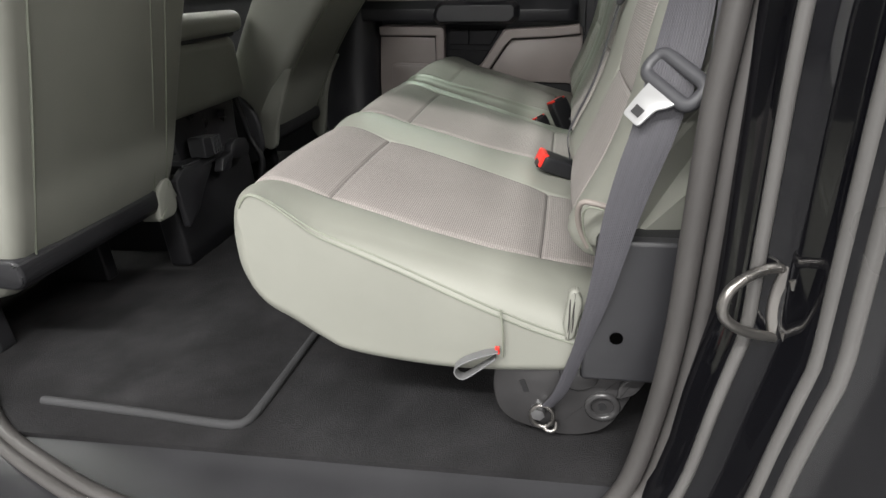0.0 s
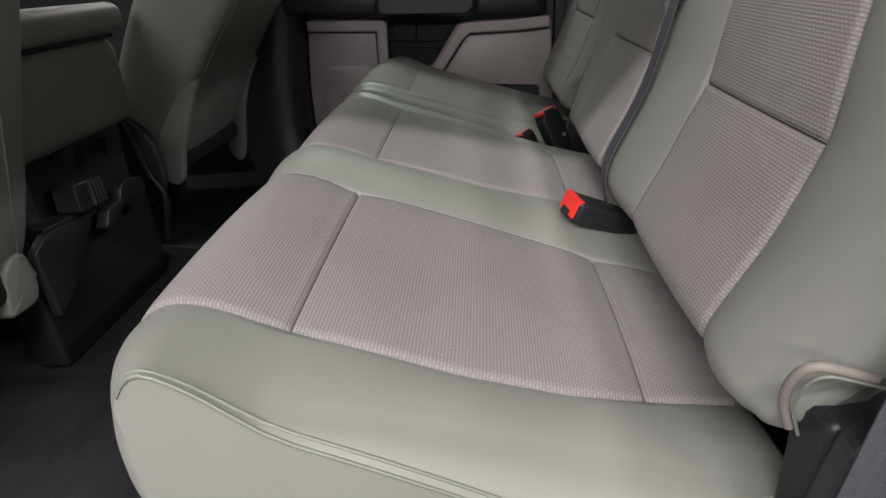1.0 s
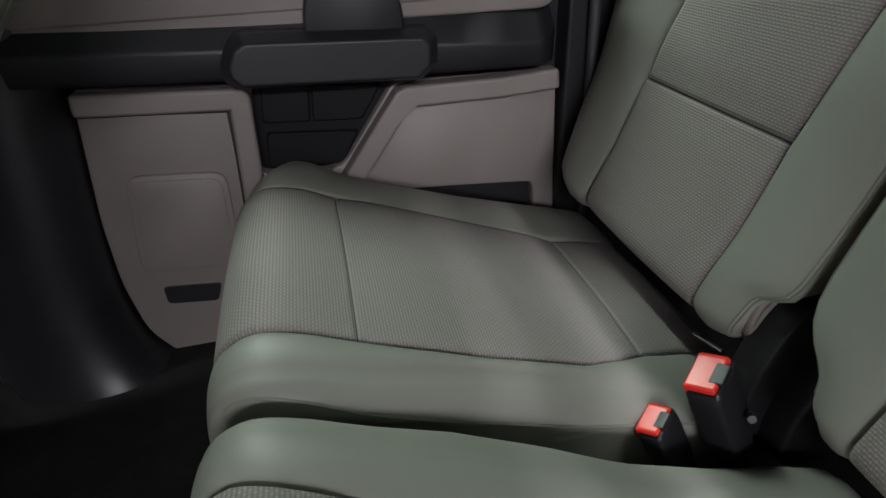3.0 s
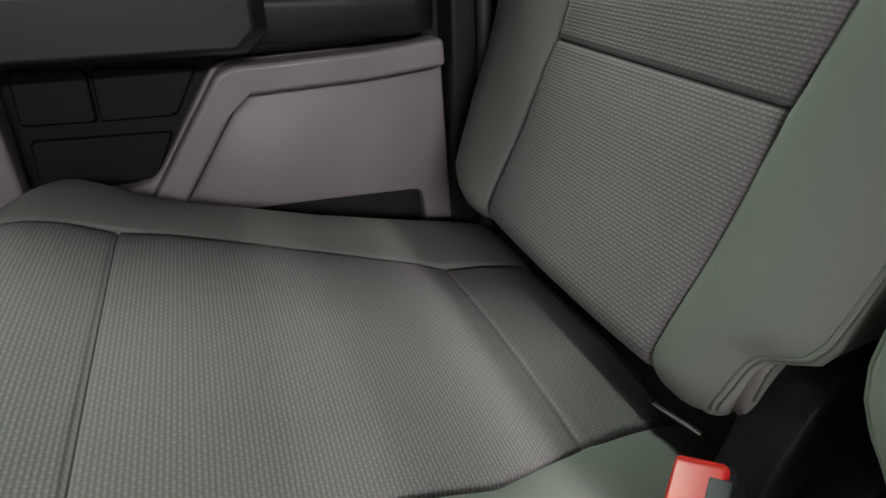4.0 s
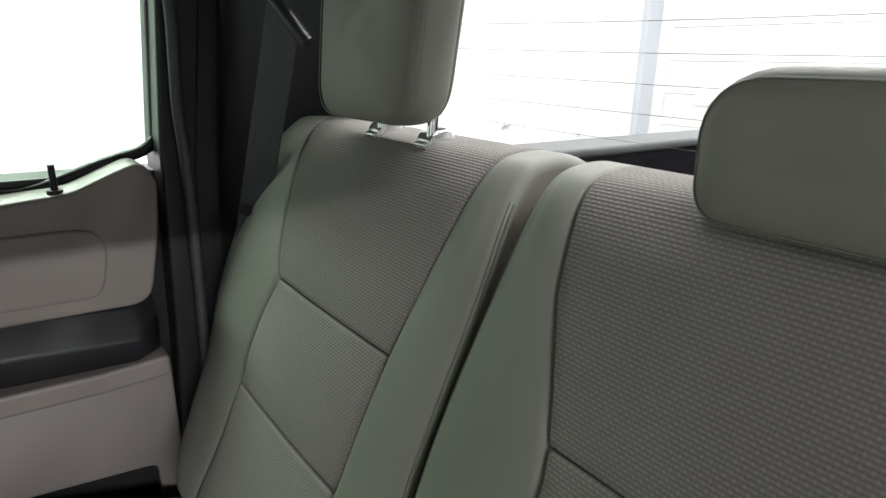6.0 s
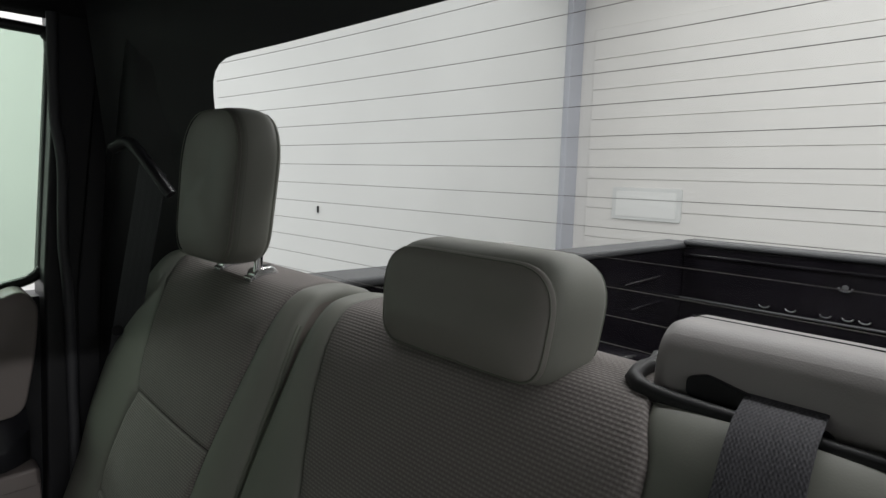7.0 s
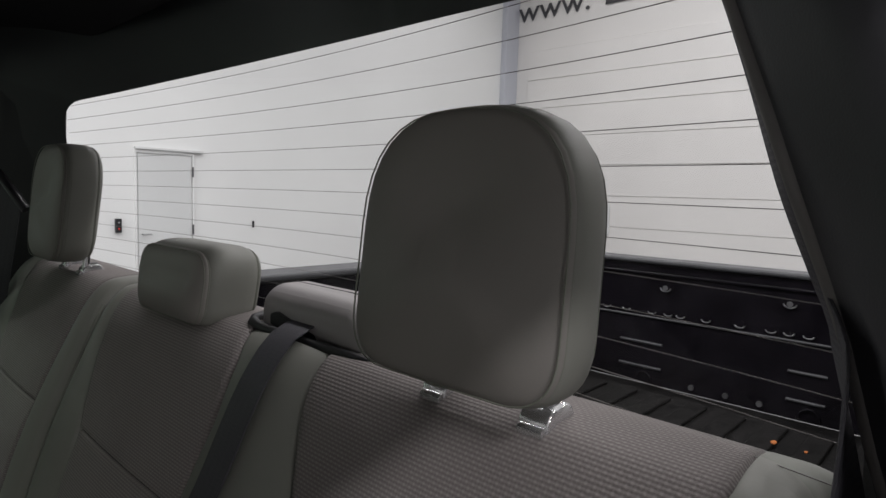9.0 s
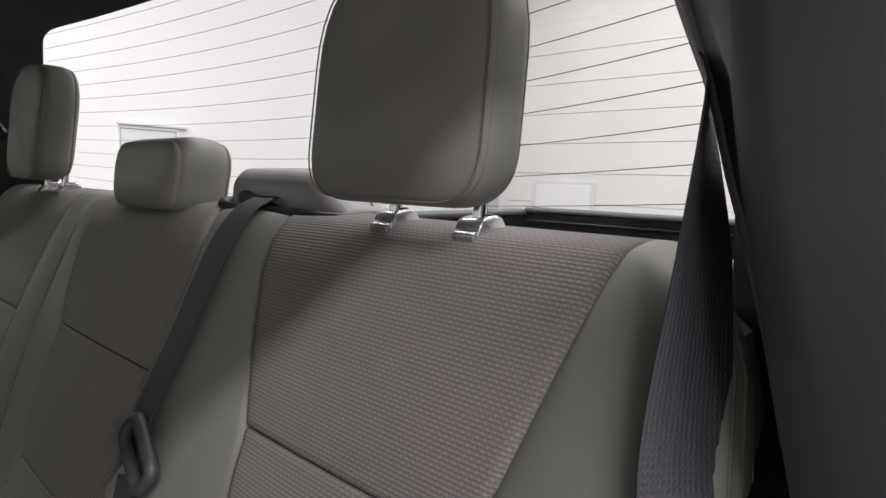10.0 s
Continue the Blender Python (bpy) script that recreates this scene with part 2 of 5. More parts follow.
def glass_mat(name, tint):
    """Clear glass: straight tinted transmission with a Fresnel reflection."""
    m = bpy.data.materials.new(name)
    m.use_nodes = True
    n = m.node_tree.nodes
    n.clear()
    o, t, gl, x, f = (n.new("ShaderNode" + k) for k in ("OutputMaterial", "BsdfTransparent", "BsdfGlossy", "MixShader", "Fresnel"))
    t.inputs[0].default_value = (*tint, 1)
    gl.inputs["Roughness"].default_value = 0.02
    f.inputs[0].default_value = 1.22
    link(m, f.outputs[0], x.inputs[0])
    link(m, t.outputs[0], x.inputs[1])
    link(m, gl.outputs[0], x.inputs[2])
    link(m, x.outputs[0], o.inputs[0])
    return m


GLASS = glass_mat("window glass", (0.86, 0.88, 0.87))
FRONT_GLASS = glass_mat("faintly tinted front glass", (0.84, 0.87, 0.83))
SIDE_GLASS = glass_mat("green-tinted side glass", (0.54, 0.66, 0.56))


# ---- mesh tools ----
def finish(name, me, material, parent=None, label="", smooth=True):
    me.materials.append(material)
    if smooth:
        me.polygons.foreach_set("use_smooth", [True] * len(me.polygons))
    ob = new(name, me)
    if parent is not None:
        ob.parent = parent
    if label:
        ob["label"] = label
    return ob


def part(name, bm, material, parent=None, label="", smooth=True):
    me = bpy.data.meshes.new(name)
    bmesh.ops.recalc_face_normals(bm, faces=bm.faces[:])
    bm.to_mesh(me)
    bm.free()
    if smooth:
        me.set_sharp_from_angle(angle=radians(50))
    ob = finish(name, me, material, parent, label, smooth)
    if smooth and len(me.polygons) < 300:
        even = ob.modifiers.new("even_normals", "WEIGHTED_NORMAL")
        even.weight, even.keep_sharp = 100, True
    return ob


def empty(name, label, category, group="", kind="", at=(0, 0, 0)):
    ob = new(name)
    ob.location = at
    ob.empty_display_size = 0.05
    return tagged(ob, label, category, group, kind)


def box_bm(x0, x1, y0, y1, z0, z1, bevel=0.0, seg=2):
    bm = bmesh.new()
    bmesh.ops.create_cube(bm, size=1)
    for v in bm.verts:
        v.co = ((x0 + x1) / 2 + v.co.x * (x1 - x0), (y0 + y1) / 2 + v.co.y * (y1 - y0), (z0 + z1) / 2 + v.co.z * (z1 - z0))
    if bevel:
        bmesh.ops.bevel(bm, geom=bm.edges[:], offset=bevel, segments=seg, profile=0.5, affect="EDGES")
    return bm


def prism_bm(outline, a, b, to3d, bevel=0.0, seg=2):
    """Solid between depths a and b with a 2D outline; to3d(u, v, depth) places it."""
    bm = bmesh.new()
    lo = [bm.verts.new(to3d(u, v, a)) for u, v in outline]
    hi = [bm.verts.new(to3d(u, v, b)) for u, v in outline]
    bm.faces.new(lo)
    bm.faces.new(hi)
    for i in range(len(outline)):
        j = (i + 1) % len(outline)
        bm.faces.new((lo[i], lo[j], hi[j], hi[i]))
    bmesh.ops.recalc_face_normals(bm, faces=bm.faces[:])
    if bevel:
        bmesh.ops.bevel(bm, geom=bm.edges[:], offset=bevel, segments=seg, profile=0.5, affect="EDGES")
    return bm


XZ = lambda u, v, d: (u, d, v)
YZ = lambda u, v, d: (d, u, v)
XY = lambda u, v, d: (u, v, d)


def round_poly(points, radius, seg=5):
    """A closed outline with its corners rounded; radius may be one number or one for each corner."""
    out, n = [], len(points)
    for i, p in enumerate(points):
        r = radius[i] if isinstance(radius, (list, tuple)) else radius
        p, a, b = Vector(p), Vector(points[i - 1]), Vector(points[(i + 1) % n])
        if r <= 0:
            out.append(tuple(p))
            continue
        da, db = (a - p), (b - p)
        r1 = min(r, da.length * 0.49, db.length * 0.49)
        s, e = p + da.normalized() * r1, p + db.normalized() * r1
        for k in range(seg + 1):
            t = k / seg
            out.append(tuple(s * (1 - t) ** 2 + p * 2 * t * (1 - t) + e * t ** 2))
    return out


def spline(points, step, closed=False):
    """Catmull-Rom through the points, resampled at an even step."""
    P = [Vector(p) for p in points]
    n = len(P)
    dense = []
    for i in range(n if closed else n - 1):
        p0 = P[i - 1] if (i > 0 or closed) else P[0] * 2 - P[1]
        p1, p2 = P[i], P[(i + 1) % n]
        p3 = P[(i + 2) % n] if (i + 2 < n or closed) else p2 * 2 - p1
        for k in range(16):
            t = k / 16
            dense.append(0.5 * ((2 * p1) + (p2 - p0) * t + (2 * p0 - 5 * p1 + 4 * p2 - p3) * t ** 2 + (3 * p1 - p0 - 3 * p2 + p3) * t ** 3))
    dense.append(P[0].copy() if closed else P[-1].copy())
    d = [0.0]
    for a, b in zip(dense, dense[1:]):
        d.append(d[-1] + (b - a).length)
    m = max(2, round(d[-1] / step))
    out, k = [], 0
    for i in range(m + (0 if closed else 1)):
        want = d[-1] * i / m
        while k < len(d) - 2 and d[k + 1] < want:
            k += 1
        f = (want - d[k]) / max(1e-9, d[k + 1] - d[k])
        out.append(dense[k].lerp(dense[k + 1], f))
    return out


def tube_bm(points, radius, sides=8, flat=1.0, bm=None, closed=False):
    """A round bar along 3D points."""
    bm = bm or bmesh.new()
    P = [Vector(p) for p in points]
    n = len(P)
    up = None
    rings = []
    for i in range(n):
        a = P[i - 1] if (i > 0 or closed) else P[i]
        b = P[(i + 1) % n] if (i < n - 1 or closed) else P[i]
        d = (b - a).normalized()
        if up is None:
            up = d.orthogonal().normalized()
        up = (up - d * up.dot(d)).normalized()
        side = d.cross(up)
        rings.append([bm.verts.new(P[i] + (up * math.cos(q) + side * math.sin(q) * flat) * radius) for q in (2 * math.pi * k / sides for k in range(sides))])
    for i in range(n if closed else n - 1):
        r, s = rings[i], rings[(i + 1) % n]
        for k in range(sides):
            bm.faces.new((r[k], r[(k + 1) % sides], s[(k + 1) % sides], s[k]))
    if not closed:
        bm.faces.new(rings[0])
        bm.faces.new(rings[-1])
    return bm


def strip_mesh(name, centre, across, width, thick, material, parent=None, label=""):
    """A strap along centre points with given across directions; metre UVs."""
    C = [Vector(c) for c in centre]
    A = [Vector(a).normalized() for a in across]
    prof = [(-0.5, -0.3), (-0.47, -0.5), (0.47, -0.5), (0.5, -0.3), (0.5, 0.3), (0.47, 0.5), (-0.47, 0.5), (-0.5, 0.3)]
    bm = bmesh.new()
    uvl = bm.loops.layers.uv.new("UVMap")
    rings, dist = [], 0.0
    info = {}
    for i, (c, a) in enumerate(zip(C, A)):
        if i:
            dist += (c - C[i - 1]).length
        d = (C[min(i + 1, len(C) - 1)] - C[max(i - 1, 0)]).normalized()
        nrm = d.cross(a).normalized()
        w = width[i] if isinstance(width, (list, tuple)) else width
        ring = []
        for pu, pv in prof:
            v = bm.verts.new(c + a * pu * w + nrm * pv * thick)
            info[v] = (pu * 0.047, dist)
            ring.append(v)
        rings.append(ring)
    for r, s in zip(rings, rings[1:]):
        for k in range(8):
            bm.faces.new((r[k], r[(k + 1) % 8], s[(k + 1) % 8], s[k]))
    bm.faces.new(rings[0])
    bm.faces.new(rings[-1])
    for f in bm.faces:
        for l in f.loops:
            l[uvl].uv = info[l.vert]
    return part(name, bm, material, parent, label)


def grid_parts(P, regions, uvs, names, materials, parent, labels, flip=False):
    """One surface of points P[i][j], cut into separate parts by regions[i][j]."""
    made = {}
    for key in names:
        index, verts, faces, fuv = {}, [], [], []
        for i in range(len(P) - 1):
            for j in range(len(P[0]) - 1):
                if regions[i][j] != key:
                    continue
                quad = [(i, j), (i + 1, j), (i + 1, j + 1), (i, j + 1)]
                if flip:
                    quad.reverse()
                ids = []
                for q in quad:
                    if q not in index:
                        index[q] = len(verts)
                        verts.append(P[q[0]][q[1]])
                    ids.append(index[q])
                faces.append(ids)
                fuv += [uvs[q[0]][q[1]] for q in quad]
        me = bpy.data.meshes.new(names[key])
        me.from_pydata(verts, [], faces)
        layer = me.uv_layers.new(name="UVMap")
        layer.data.foreach_set("uv", [c for uv in fuv for c in uv])
        made[key] = finish(names[key], me, materials[key], parent, labels.get(key, ""))
    return made


def lerp_table(table, z):
    """Piecewise-linear look-up in [(z, value), ...]."""
    if z <= table[0][0]:
        return table[0][1]
    for (z0, a), (z1, b) in zip(table, table[1:]):
        if z <= z1:
            return a + (b - a) * (z - z0) / (z1 - z0)
    return table[-1][1]


def profile_frames(points, step):
    """Evenly spaced closed profile points with outward normals, counter-clockwise seen from -y."""
    pts = spline(points, step, closed=True)
    n = len(pts)
    out = []
    for i in range(n):
        d = (pts[(i + 1) % n] - pts[i - 1]).normalized()
        out.append((pts[i], Vector((d.y, -d.x))))
    return out


# ---- upholstery ----
def nose_shift(x, nv, sb, lift, gap):
    """Near an end the nose is set back by sb and its upper corner is raised by lift."""
    if not sb or gap > 0.15:
        return 0.0, 0.0
    f = (1 - max(0.0, gap) / 0.15) ** 2
    rise = lift * min(1.0, max(0.0, (0.11 - x) / 0.11)) * max(0.0, nv.y) ** 0.6 * f
    return sb * min(1.0, max(0.0, (0.14 - x) / 0.18)) * f, rise


def upholstered(parent, prof, breaks, kinds, cols, bulge, cloth_row, cross, face, edge_r, names, labels, step=0.008, setback=((0.0, 0.0), (0.0, 0.0)), crease=lambda p, nv: (0.0, 0.0), sides=None):
    """A padded cushion: a closed side profile carried across y, with cloth and vinyl segments, sewn grooves and rounded ends.
    breaks(x, z): y of the segment borders; cross(x, z): distance to the nearest cross seam; face(n): how much a row faces outwards to the sitter."""
    rows = profile_frames(prof, step)
    tight = []
    for i, (p, nv) in enumerate(rows):
        d0, d1, d2 = (cross(rows[k % len(rows)][0].x, rows[k % len(rows)][0].y) for k in (i - 1, i, i + 1))
        if cloth_row(p, nv) and d1 < step * 1.6 and d1 <= d0 and d1 < d2:
            along = Vector((-nv.y, nv.x))
            tight += [(p - along * 0.003, nv, False), (p, nv, True), (p + along * 0.003, nv, False)]
        else:
            tight.append((p, nv, False))
    rows, seam = [(p, nv) for p, nv, _ in tight], [f for _, _, f in tight]
    n = len(rows)
    cx = sum(p.x for p, _ in rows) / n
    cz = sum(p.y for p, _ in rows) / n
    dists = [cross(p.x, p.y) for p, _ in rows]
    P, U, flags = [], [], []
    counts = [0] * len(kinds)
    length = 0.0
    for i, (p, nv) in enumerate(rows):
        Y = breaks(p.x, p.y)
        r0, r1 = edge_r(p.x, p.y)
        qa, qb = crease(p, nv)
        arc, far_arc = ([q + (k / 6) ** 1.6 * (math.pi / 2 - q) for k in range(7)] for q in (qa, qb))
        line = []

        def put(y, inset, pull=0.0, grow=0.0):
            x = p.x + nv.x * (grow - inset)
            z = p.y + nv.y * (grow - inset)
            for (sb, lift), gap in ((setback[0], y - Y[0]), (setback[1], Y[-1] - y)):
                dx, dz = nose_shift(x, nv, sb, lift, gap)
                x, z = x + dx, z + dz
            line.append((x + (cx - x) * pull, y, z + (cz - z) * pull))
        for q in arc[:-1]:
            put(Y[0] + r0 * (math.cos(qa) - math.cos(q)), r0 * (1 - math.sin(q)))
        w = max(0.0, face(nv))
        is_cloth = cloth_row(p, nv)
        lo, hi = Y[0] + r0 * math.cos(qa), Y[-1] - r1 * math.cos(qb)
        for s in range(len(kinds)):
            a = lo if s == 0 else Y[s]
            b = hi if s == len(kinds) - 1 else Y[s + 1]
            ts = [k / cols[s] for k in range(cols[s] + 1)]
            e = 0.003 / max(0.01, b - a)
            ts = sorted(ts + ([e] if s else []) + ([1 - e] if s < len(kinds) - 1 else []))
            counts[s] = len(ts) - 1
            for t in ts[:None if s == len(kinds) - 1 else -1]:
                g = bulge[s] * max(0.0, math.sin(math.pi * t)) ** 0.7 * w
                if is_cloth:
                    if (t == 0 and s) or (t == 1 and s < len(kinds) - 1):
                        g -= 0.004
                    if kinds[s] == "c":
                        if seam[i]:
                            g -= 0.006
                        g += 0.004 * w * (1 - math.exp(-(dists[i] / 0.025) ** 2))
                put(a + (b - a) * t, 0.0, 0.0, g)
        for q in reversed(far_arc[:-1]):
            put(Y[-1] - r1 * (math.cos(qb) - math.cos(q)), r1 * (1 - math.sin(q)))
        if i:
            length += (p - rows[i - 1][0]).length
        P.append(line)
        U.append([(length, c[1]) for c in line])
        flags.append(is_cloth)
    for col, fabric in zip((0, -1), sides or (VINYL, VINYL)):
        bm = bmesh.new()
        bm.faces.new([bm.verts.new(row[col]) for row in P])
        part("end_panel", bm, fabric, parent, smooth=False)
    P.append(P[0])
    U.append([(length + step, c[1]) for c in P[0]])
    reg = []
    for i in range(n):
        row = ["v"] * (len(P[0]) - 1)
        col = len(arc) - 1
        for s, k in enumerate(kinds):
            for j in range(col, col + counts[s]):
                if k == "c" and flags[i] and flags[(i + 1) % n]:
                    row[j] = "c%d" % s
            col += counts[s]
        reg.append(row)
    first = len(arc) - 1
    for i in range(n):
        if seam[i]:
            col = first
            for s, k in enumerate(kinds):
                if k == "c":
                    part("sewn_seam", tube_bm([P[i][j] for j in range(col + 1, col + counts[s])], 0.0017, 5), SEAM_AND_SHADE, parent)
                col += counts[s]
    keys = {"v": names["v"]}
    mats = {"v": VINYL}
    labs = {"v": labels.get("v", "")}
    for s, k in enumerate(kinds):
        if k == "c":
            keys["c%d" % s], mats["c%d" % s], labs["c%d" % s] = names["c"], CLOTH, labels.get("c", "")
    return grid_parts(P, reg, U, keys, mats, parent, labs, flip=True)


CUSHION = [(0.53, 0.256), (0.48, 0.274), (0.427, 0.291), (0.30, 0.336), (0.20, 0.371), (0.105, 0.402), (0.045, 0.424), (0.002, 0.429), (-0.030, 0.409),
           (-0.044, 0.369), (-0.040, 0.318), (-0.010, 0.276), (0.040, 0.247), (0.10, 0.217), (0.17, 0.194), (0.29, 0.178), (0.40, 0.178), (0.53, 0.190), (0.545, 0.225)]
BACK = [(0.718, 0.893), (0.692, 0.884), (0.667, 0.852), (0.632, 0.775), (0.600, 0.695), (0.573, 0.612), (0.551, 0.532), (0.520, 0.452), (0.485, 0.385), (0.476, 0.358),
        (0.492, 0.338), (0.54, 0.333), (0.62, 0.37), (0.70, 0.55), (0.755, 0.72), (0.80, 0.84), (0.79, 0.878), (0.755, 0.893)]


CREASE = 0.5


def end_crease(p, nv):
    """The end panel is sewn on with a crease along the top and runs smoothly round the nose."""
    f = min(1.0, max(0.0, (nv.y - 0.30) / 0.45))
    return CREASE * f * f * (3 - 2 * f)


def end_radius(x):
    """Rounding of a cushion's end: tight at the nose, full in the middle."""
    return 0.016 + 0.031 * min(1, max(0, (x + 0.02) / 0.20)) - 0.029 * min(1, max(0, (x - 0.30) / 0.16))


# the end beside the open door: its crease drops away from the top towards the back
DOOR_DROP = [(0.0, 0.0012), (0.06, 0.0012), (0.10, 0.002), (0.14, 0.0055), (0.20, 0.013), (0.25, 0.019), (0.31, 0.027), (0.365, 0.034), (0.42, 0.039), (0.50, 0.042)]
DOOR_RADIUS = [(-0.03, 0.014), (0.02, 0.022), (0.18, 0.046), (0.30, 0.050), (0.42, 0.056), (0.52, 0.058)]


def door_radius(x):
    return lerp_table(DOOR_RADIUS, x)


def door_crease(p, nv):
    f = min(1.0, max(0.0, (nv.y - 0.15) / 0.45))
    return math.asin(1 - lerp_table(DOOR_DROP, p.x) / door_radius(p.x)) * f * f * (3 - 2 * f)


def cushion_unit(name, label, tables, kinds, cols, bulge, setback, seams, near=(end_crease, end_radius)):
    seat = empty(name, label, "seat", "rear bench", at=(0, 0, 0))
    upholstered(seat, CUSHION, lambda x, z: [lerp_table(t, x) for t in tables], kinds, cols, bulge,
                cloth_row=lambda p, nv: (nv.y > 0.25 and p.x < 0.52 and p.y > 0.24) or (nv.x < 0 and p.y > 0.345),
                cross=lambda x, z: min(abs(x - q) for q in seams) if z > 0.25 else 1.0,
                face=lambda nv: nv.y, edge_r=lambda x, z: (0.018 + (near[1](x) - 0.018) * min(1.0, max(0.0, (z - 0.205) / 0.05)), end_radius(x)), setback=setback, crease=lambda p, nv: (near[0](p, nv), end_crease(p, nv)),
                names={"v": "seat_cover", "c": "cloth_insert"},
                labels={"v": "sage vinyl cover with padded bolsters", "c": "taupe knitted cloth insert"})
    return seat


def back_unit(seat, breaks, kinds, cols, bulge, radii, seams, sides=None):
    upholstered(seat, BACK, breaks, kinds, cols, bulge,
                cloth_row=lambda p, nv: (nv.x < -0.05 and p.y > 0.345) or (nv.y > 0.3 and p.x < 0.775 and p.y > 0.8),
                cross=lambda x, z: min(abs(z - q) for q in seams) if x < 0.64 else 1.0,
                face=lambda nv: -nv.x, edge_r=lambda x, z: radii, sides=sides,
                names={"v": "back_cover", "c": "back_cloth_insert"},
                labels={"v": "sage vinyl cover with padded bolsters", "c": "taupe knitted cloth insert"})
    return seat


# ends of the two cushions by depth: the wide one is cut back where the buckles stand
W_NEAR = [(0.0, -0.052)]
W_FAR = [(0.17, 1.018), (0.25, 1.004), (0.32, 0.986), (0.41, 0.974), (0.52, 0.972)]
S_NEAR = [(-0.04, 1.052), (0.02, 1.042), (0.10, 1.034)]
bench_wide = cushion_unit("rear_seat", "wide sage vinyl rear bench seat with taupe cloth inserts",
                          (W_NEAR, [(0.0, 0.074), (0.11, 0.068), (0.25, 0.060), (0.35, 0.070), (0.43, 0.092), (0.52, 0.115)],
                           [(0.04, 0.419), (0.11, 0.409), (0.26, 0.400), (0.43, 0.384), (0.52, 0.381)], [(0.0, 0.570), (0.11, 0.570), (0.28, 0.564), (0.436, 0.606), (0.52, 0.640)],
                           [(0.0, 0.948), (0.11, 0.921), (0.23, 0.915), (0.37, 0.906), (0.42, 0.892), (0.52, 0.918)], W_FAR), "vcvcv", [9, 36, 20, 36, 8], [0.006, 0.006, 0.012, 0.006, 0.006], ((0.055, 0.021), (0.0, 0.0)), (0.105, 0.426), (door_crease, door_radius))
bench_narrow = cushion_unit("rear_seat", "narrow sage vinyl rear seat with taupe cloth inserts",
                            (S_NEAR, [(0.0, 1.119), (0.09, 1.112), (0.22, 1.097), (0.33, 1.099), (0.42, 1.130), (0.50, 1.142)],
                             [(0.03, 1.454), (0.10, 1.453), (0.25, 1.432), (0.41, 1.415), (0.50, 1.423)], [(0.0, 1.572)]), "vcv", [10, 34, 9], [0.008, 0.006, 0.006], ((0.0, 0.0), (0.055, 0.0)), (0.099, 0.418))

N_OUT = [(0.36, 0.105), (0.53, 0.105), (0.69, 0.150), (0.75, 0.125), (0.80, 0.112), (0.89, 0.088)]
N_IN = [(0.36, 0.370), (0.46, 0.375), (0.56, 0.370), (0.70, 0.388), (0.74, 0.400), (0.79, 0.423), (0.84, 0.445), (0.89, 0.456)]
M_A = [(0.36, 0.612), (0.53, 0.610), (0.69, 0.596), (0.80, 0.578), (0.86, 0.582), (0.89, 0.598)]
M_B = [(0.36, 0.912), (0.43, 0.910), (0.52, 0.899), (0.61, 0.886), (0.685, 0.889), (0.743, 0.904), (0.807, 0.931), (0.89, 0.948)]
F_IN = [(0.36, 1.135), (0.53, 1.132), (0.69, 1.100), (0.80, 1.077), (0.89, 1.056)]
NEAR_END = [(0.335, -0.012), (0.37, -0.018), (0.40, -0.030), (0.43, -0.042), (0.46, -0.049), (0.48, -0.05), (0.60, -0.050), (0.68, -0.038), (0.76, -0.006), (0.84, 0.006), (0.875, 0.022), (0.893, 0.05)]
WIDE_END = [(0.335, 0.955), (0.385, 0.972), (0.396, 0.985), (0.405, 0.998), (0.417, 1.010), (0.432, 1.018), (0.454, 1.022), (0.50, 1.0225), (0.57, 1.019), (0.64, 1.0138), (0.70, 1.008), (0.76, 1.002), (0.893, 0.992)]
NARROW_END = [(0.335, 1.076), (0.37, 1.070), (0.395, 1.067), (0.404, 1.062), (0.410, 1.050), (0.416, 1.039), (0.428, 1.034), (0.50, 1.034), (0.61, 1.027), (0.68, 1.019), (0.73, 1.015), (0.80, 1.014), (0.893, 1.020)]
FAR_END = [(0.335, 1.50), (0.37, 1.545), (0.45, 1.574), (0.62, 1.584), (0.70, 1.576), (0.78, 1.559), (0.84, 1.543), (0.893, 1.518)]
MIRROR = 1.52
back_unit(bench_wide, lambda x, z: [lerp_table(t, z) for t in (NEAR_END, N_OUT, N_IN, M_A, M_B, WIDE_END)],
          "vcvcv", [12, 30, 22, 30, 9], [0.012, 0.004, 0.010, 0.004, 0.008], (0.025, 0.014), (0.525, 0.707))
back_unit(bench_narrow, lambda x, z: [lerp_table(NARROW_END, z), lerp_table(F_IN, z), MIRROR - lerp_table(N_OUT, z), lerp_table(FAR_END, z)],
          "vcv", [9, 30, 12], [0.007, 0.004, 0.012], (0.013, 0.025), (0.535, 0.693), (SIDE_VINYL, VINYL))


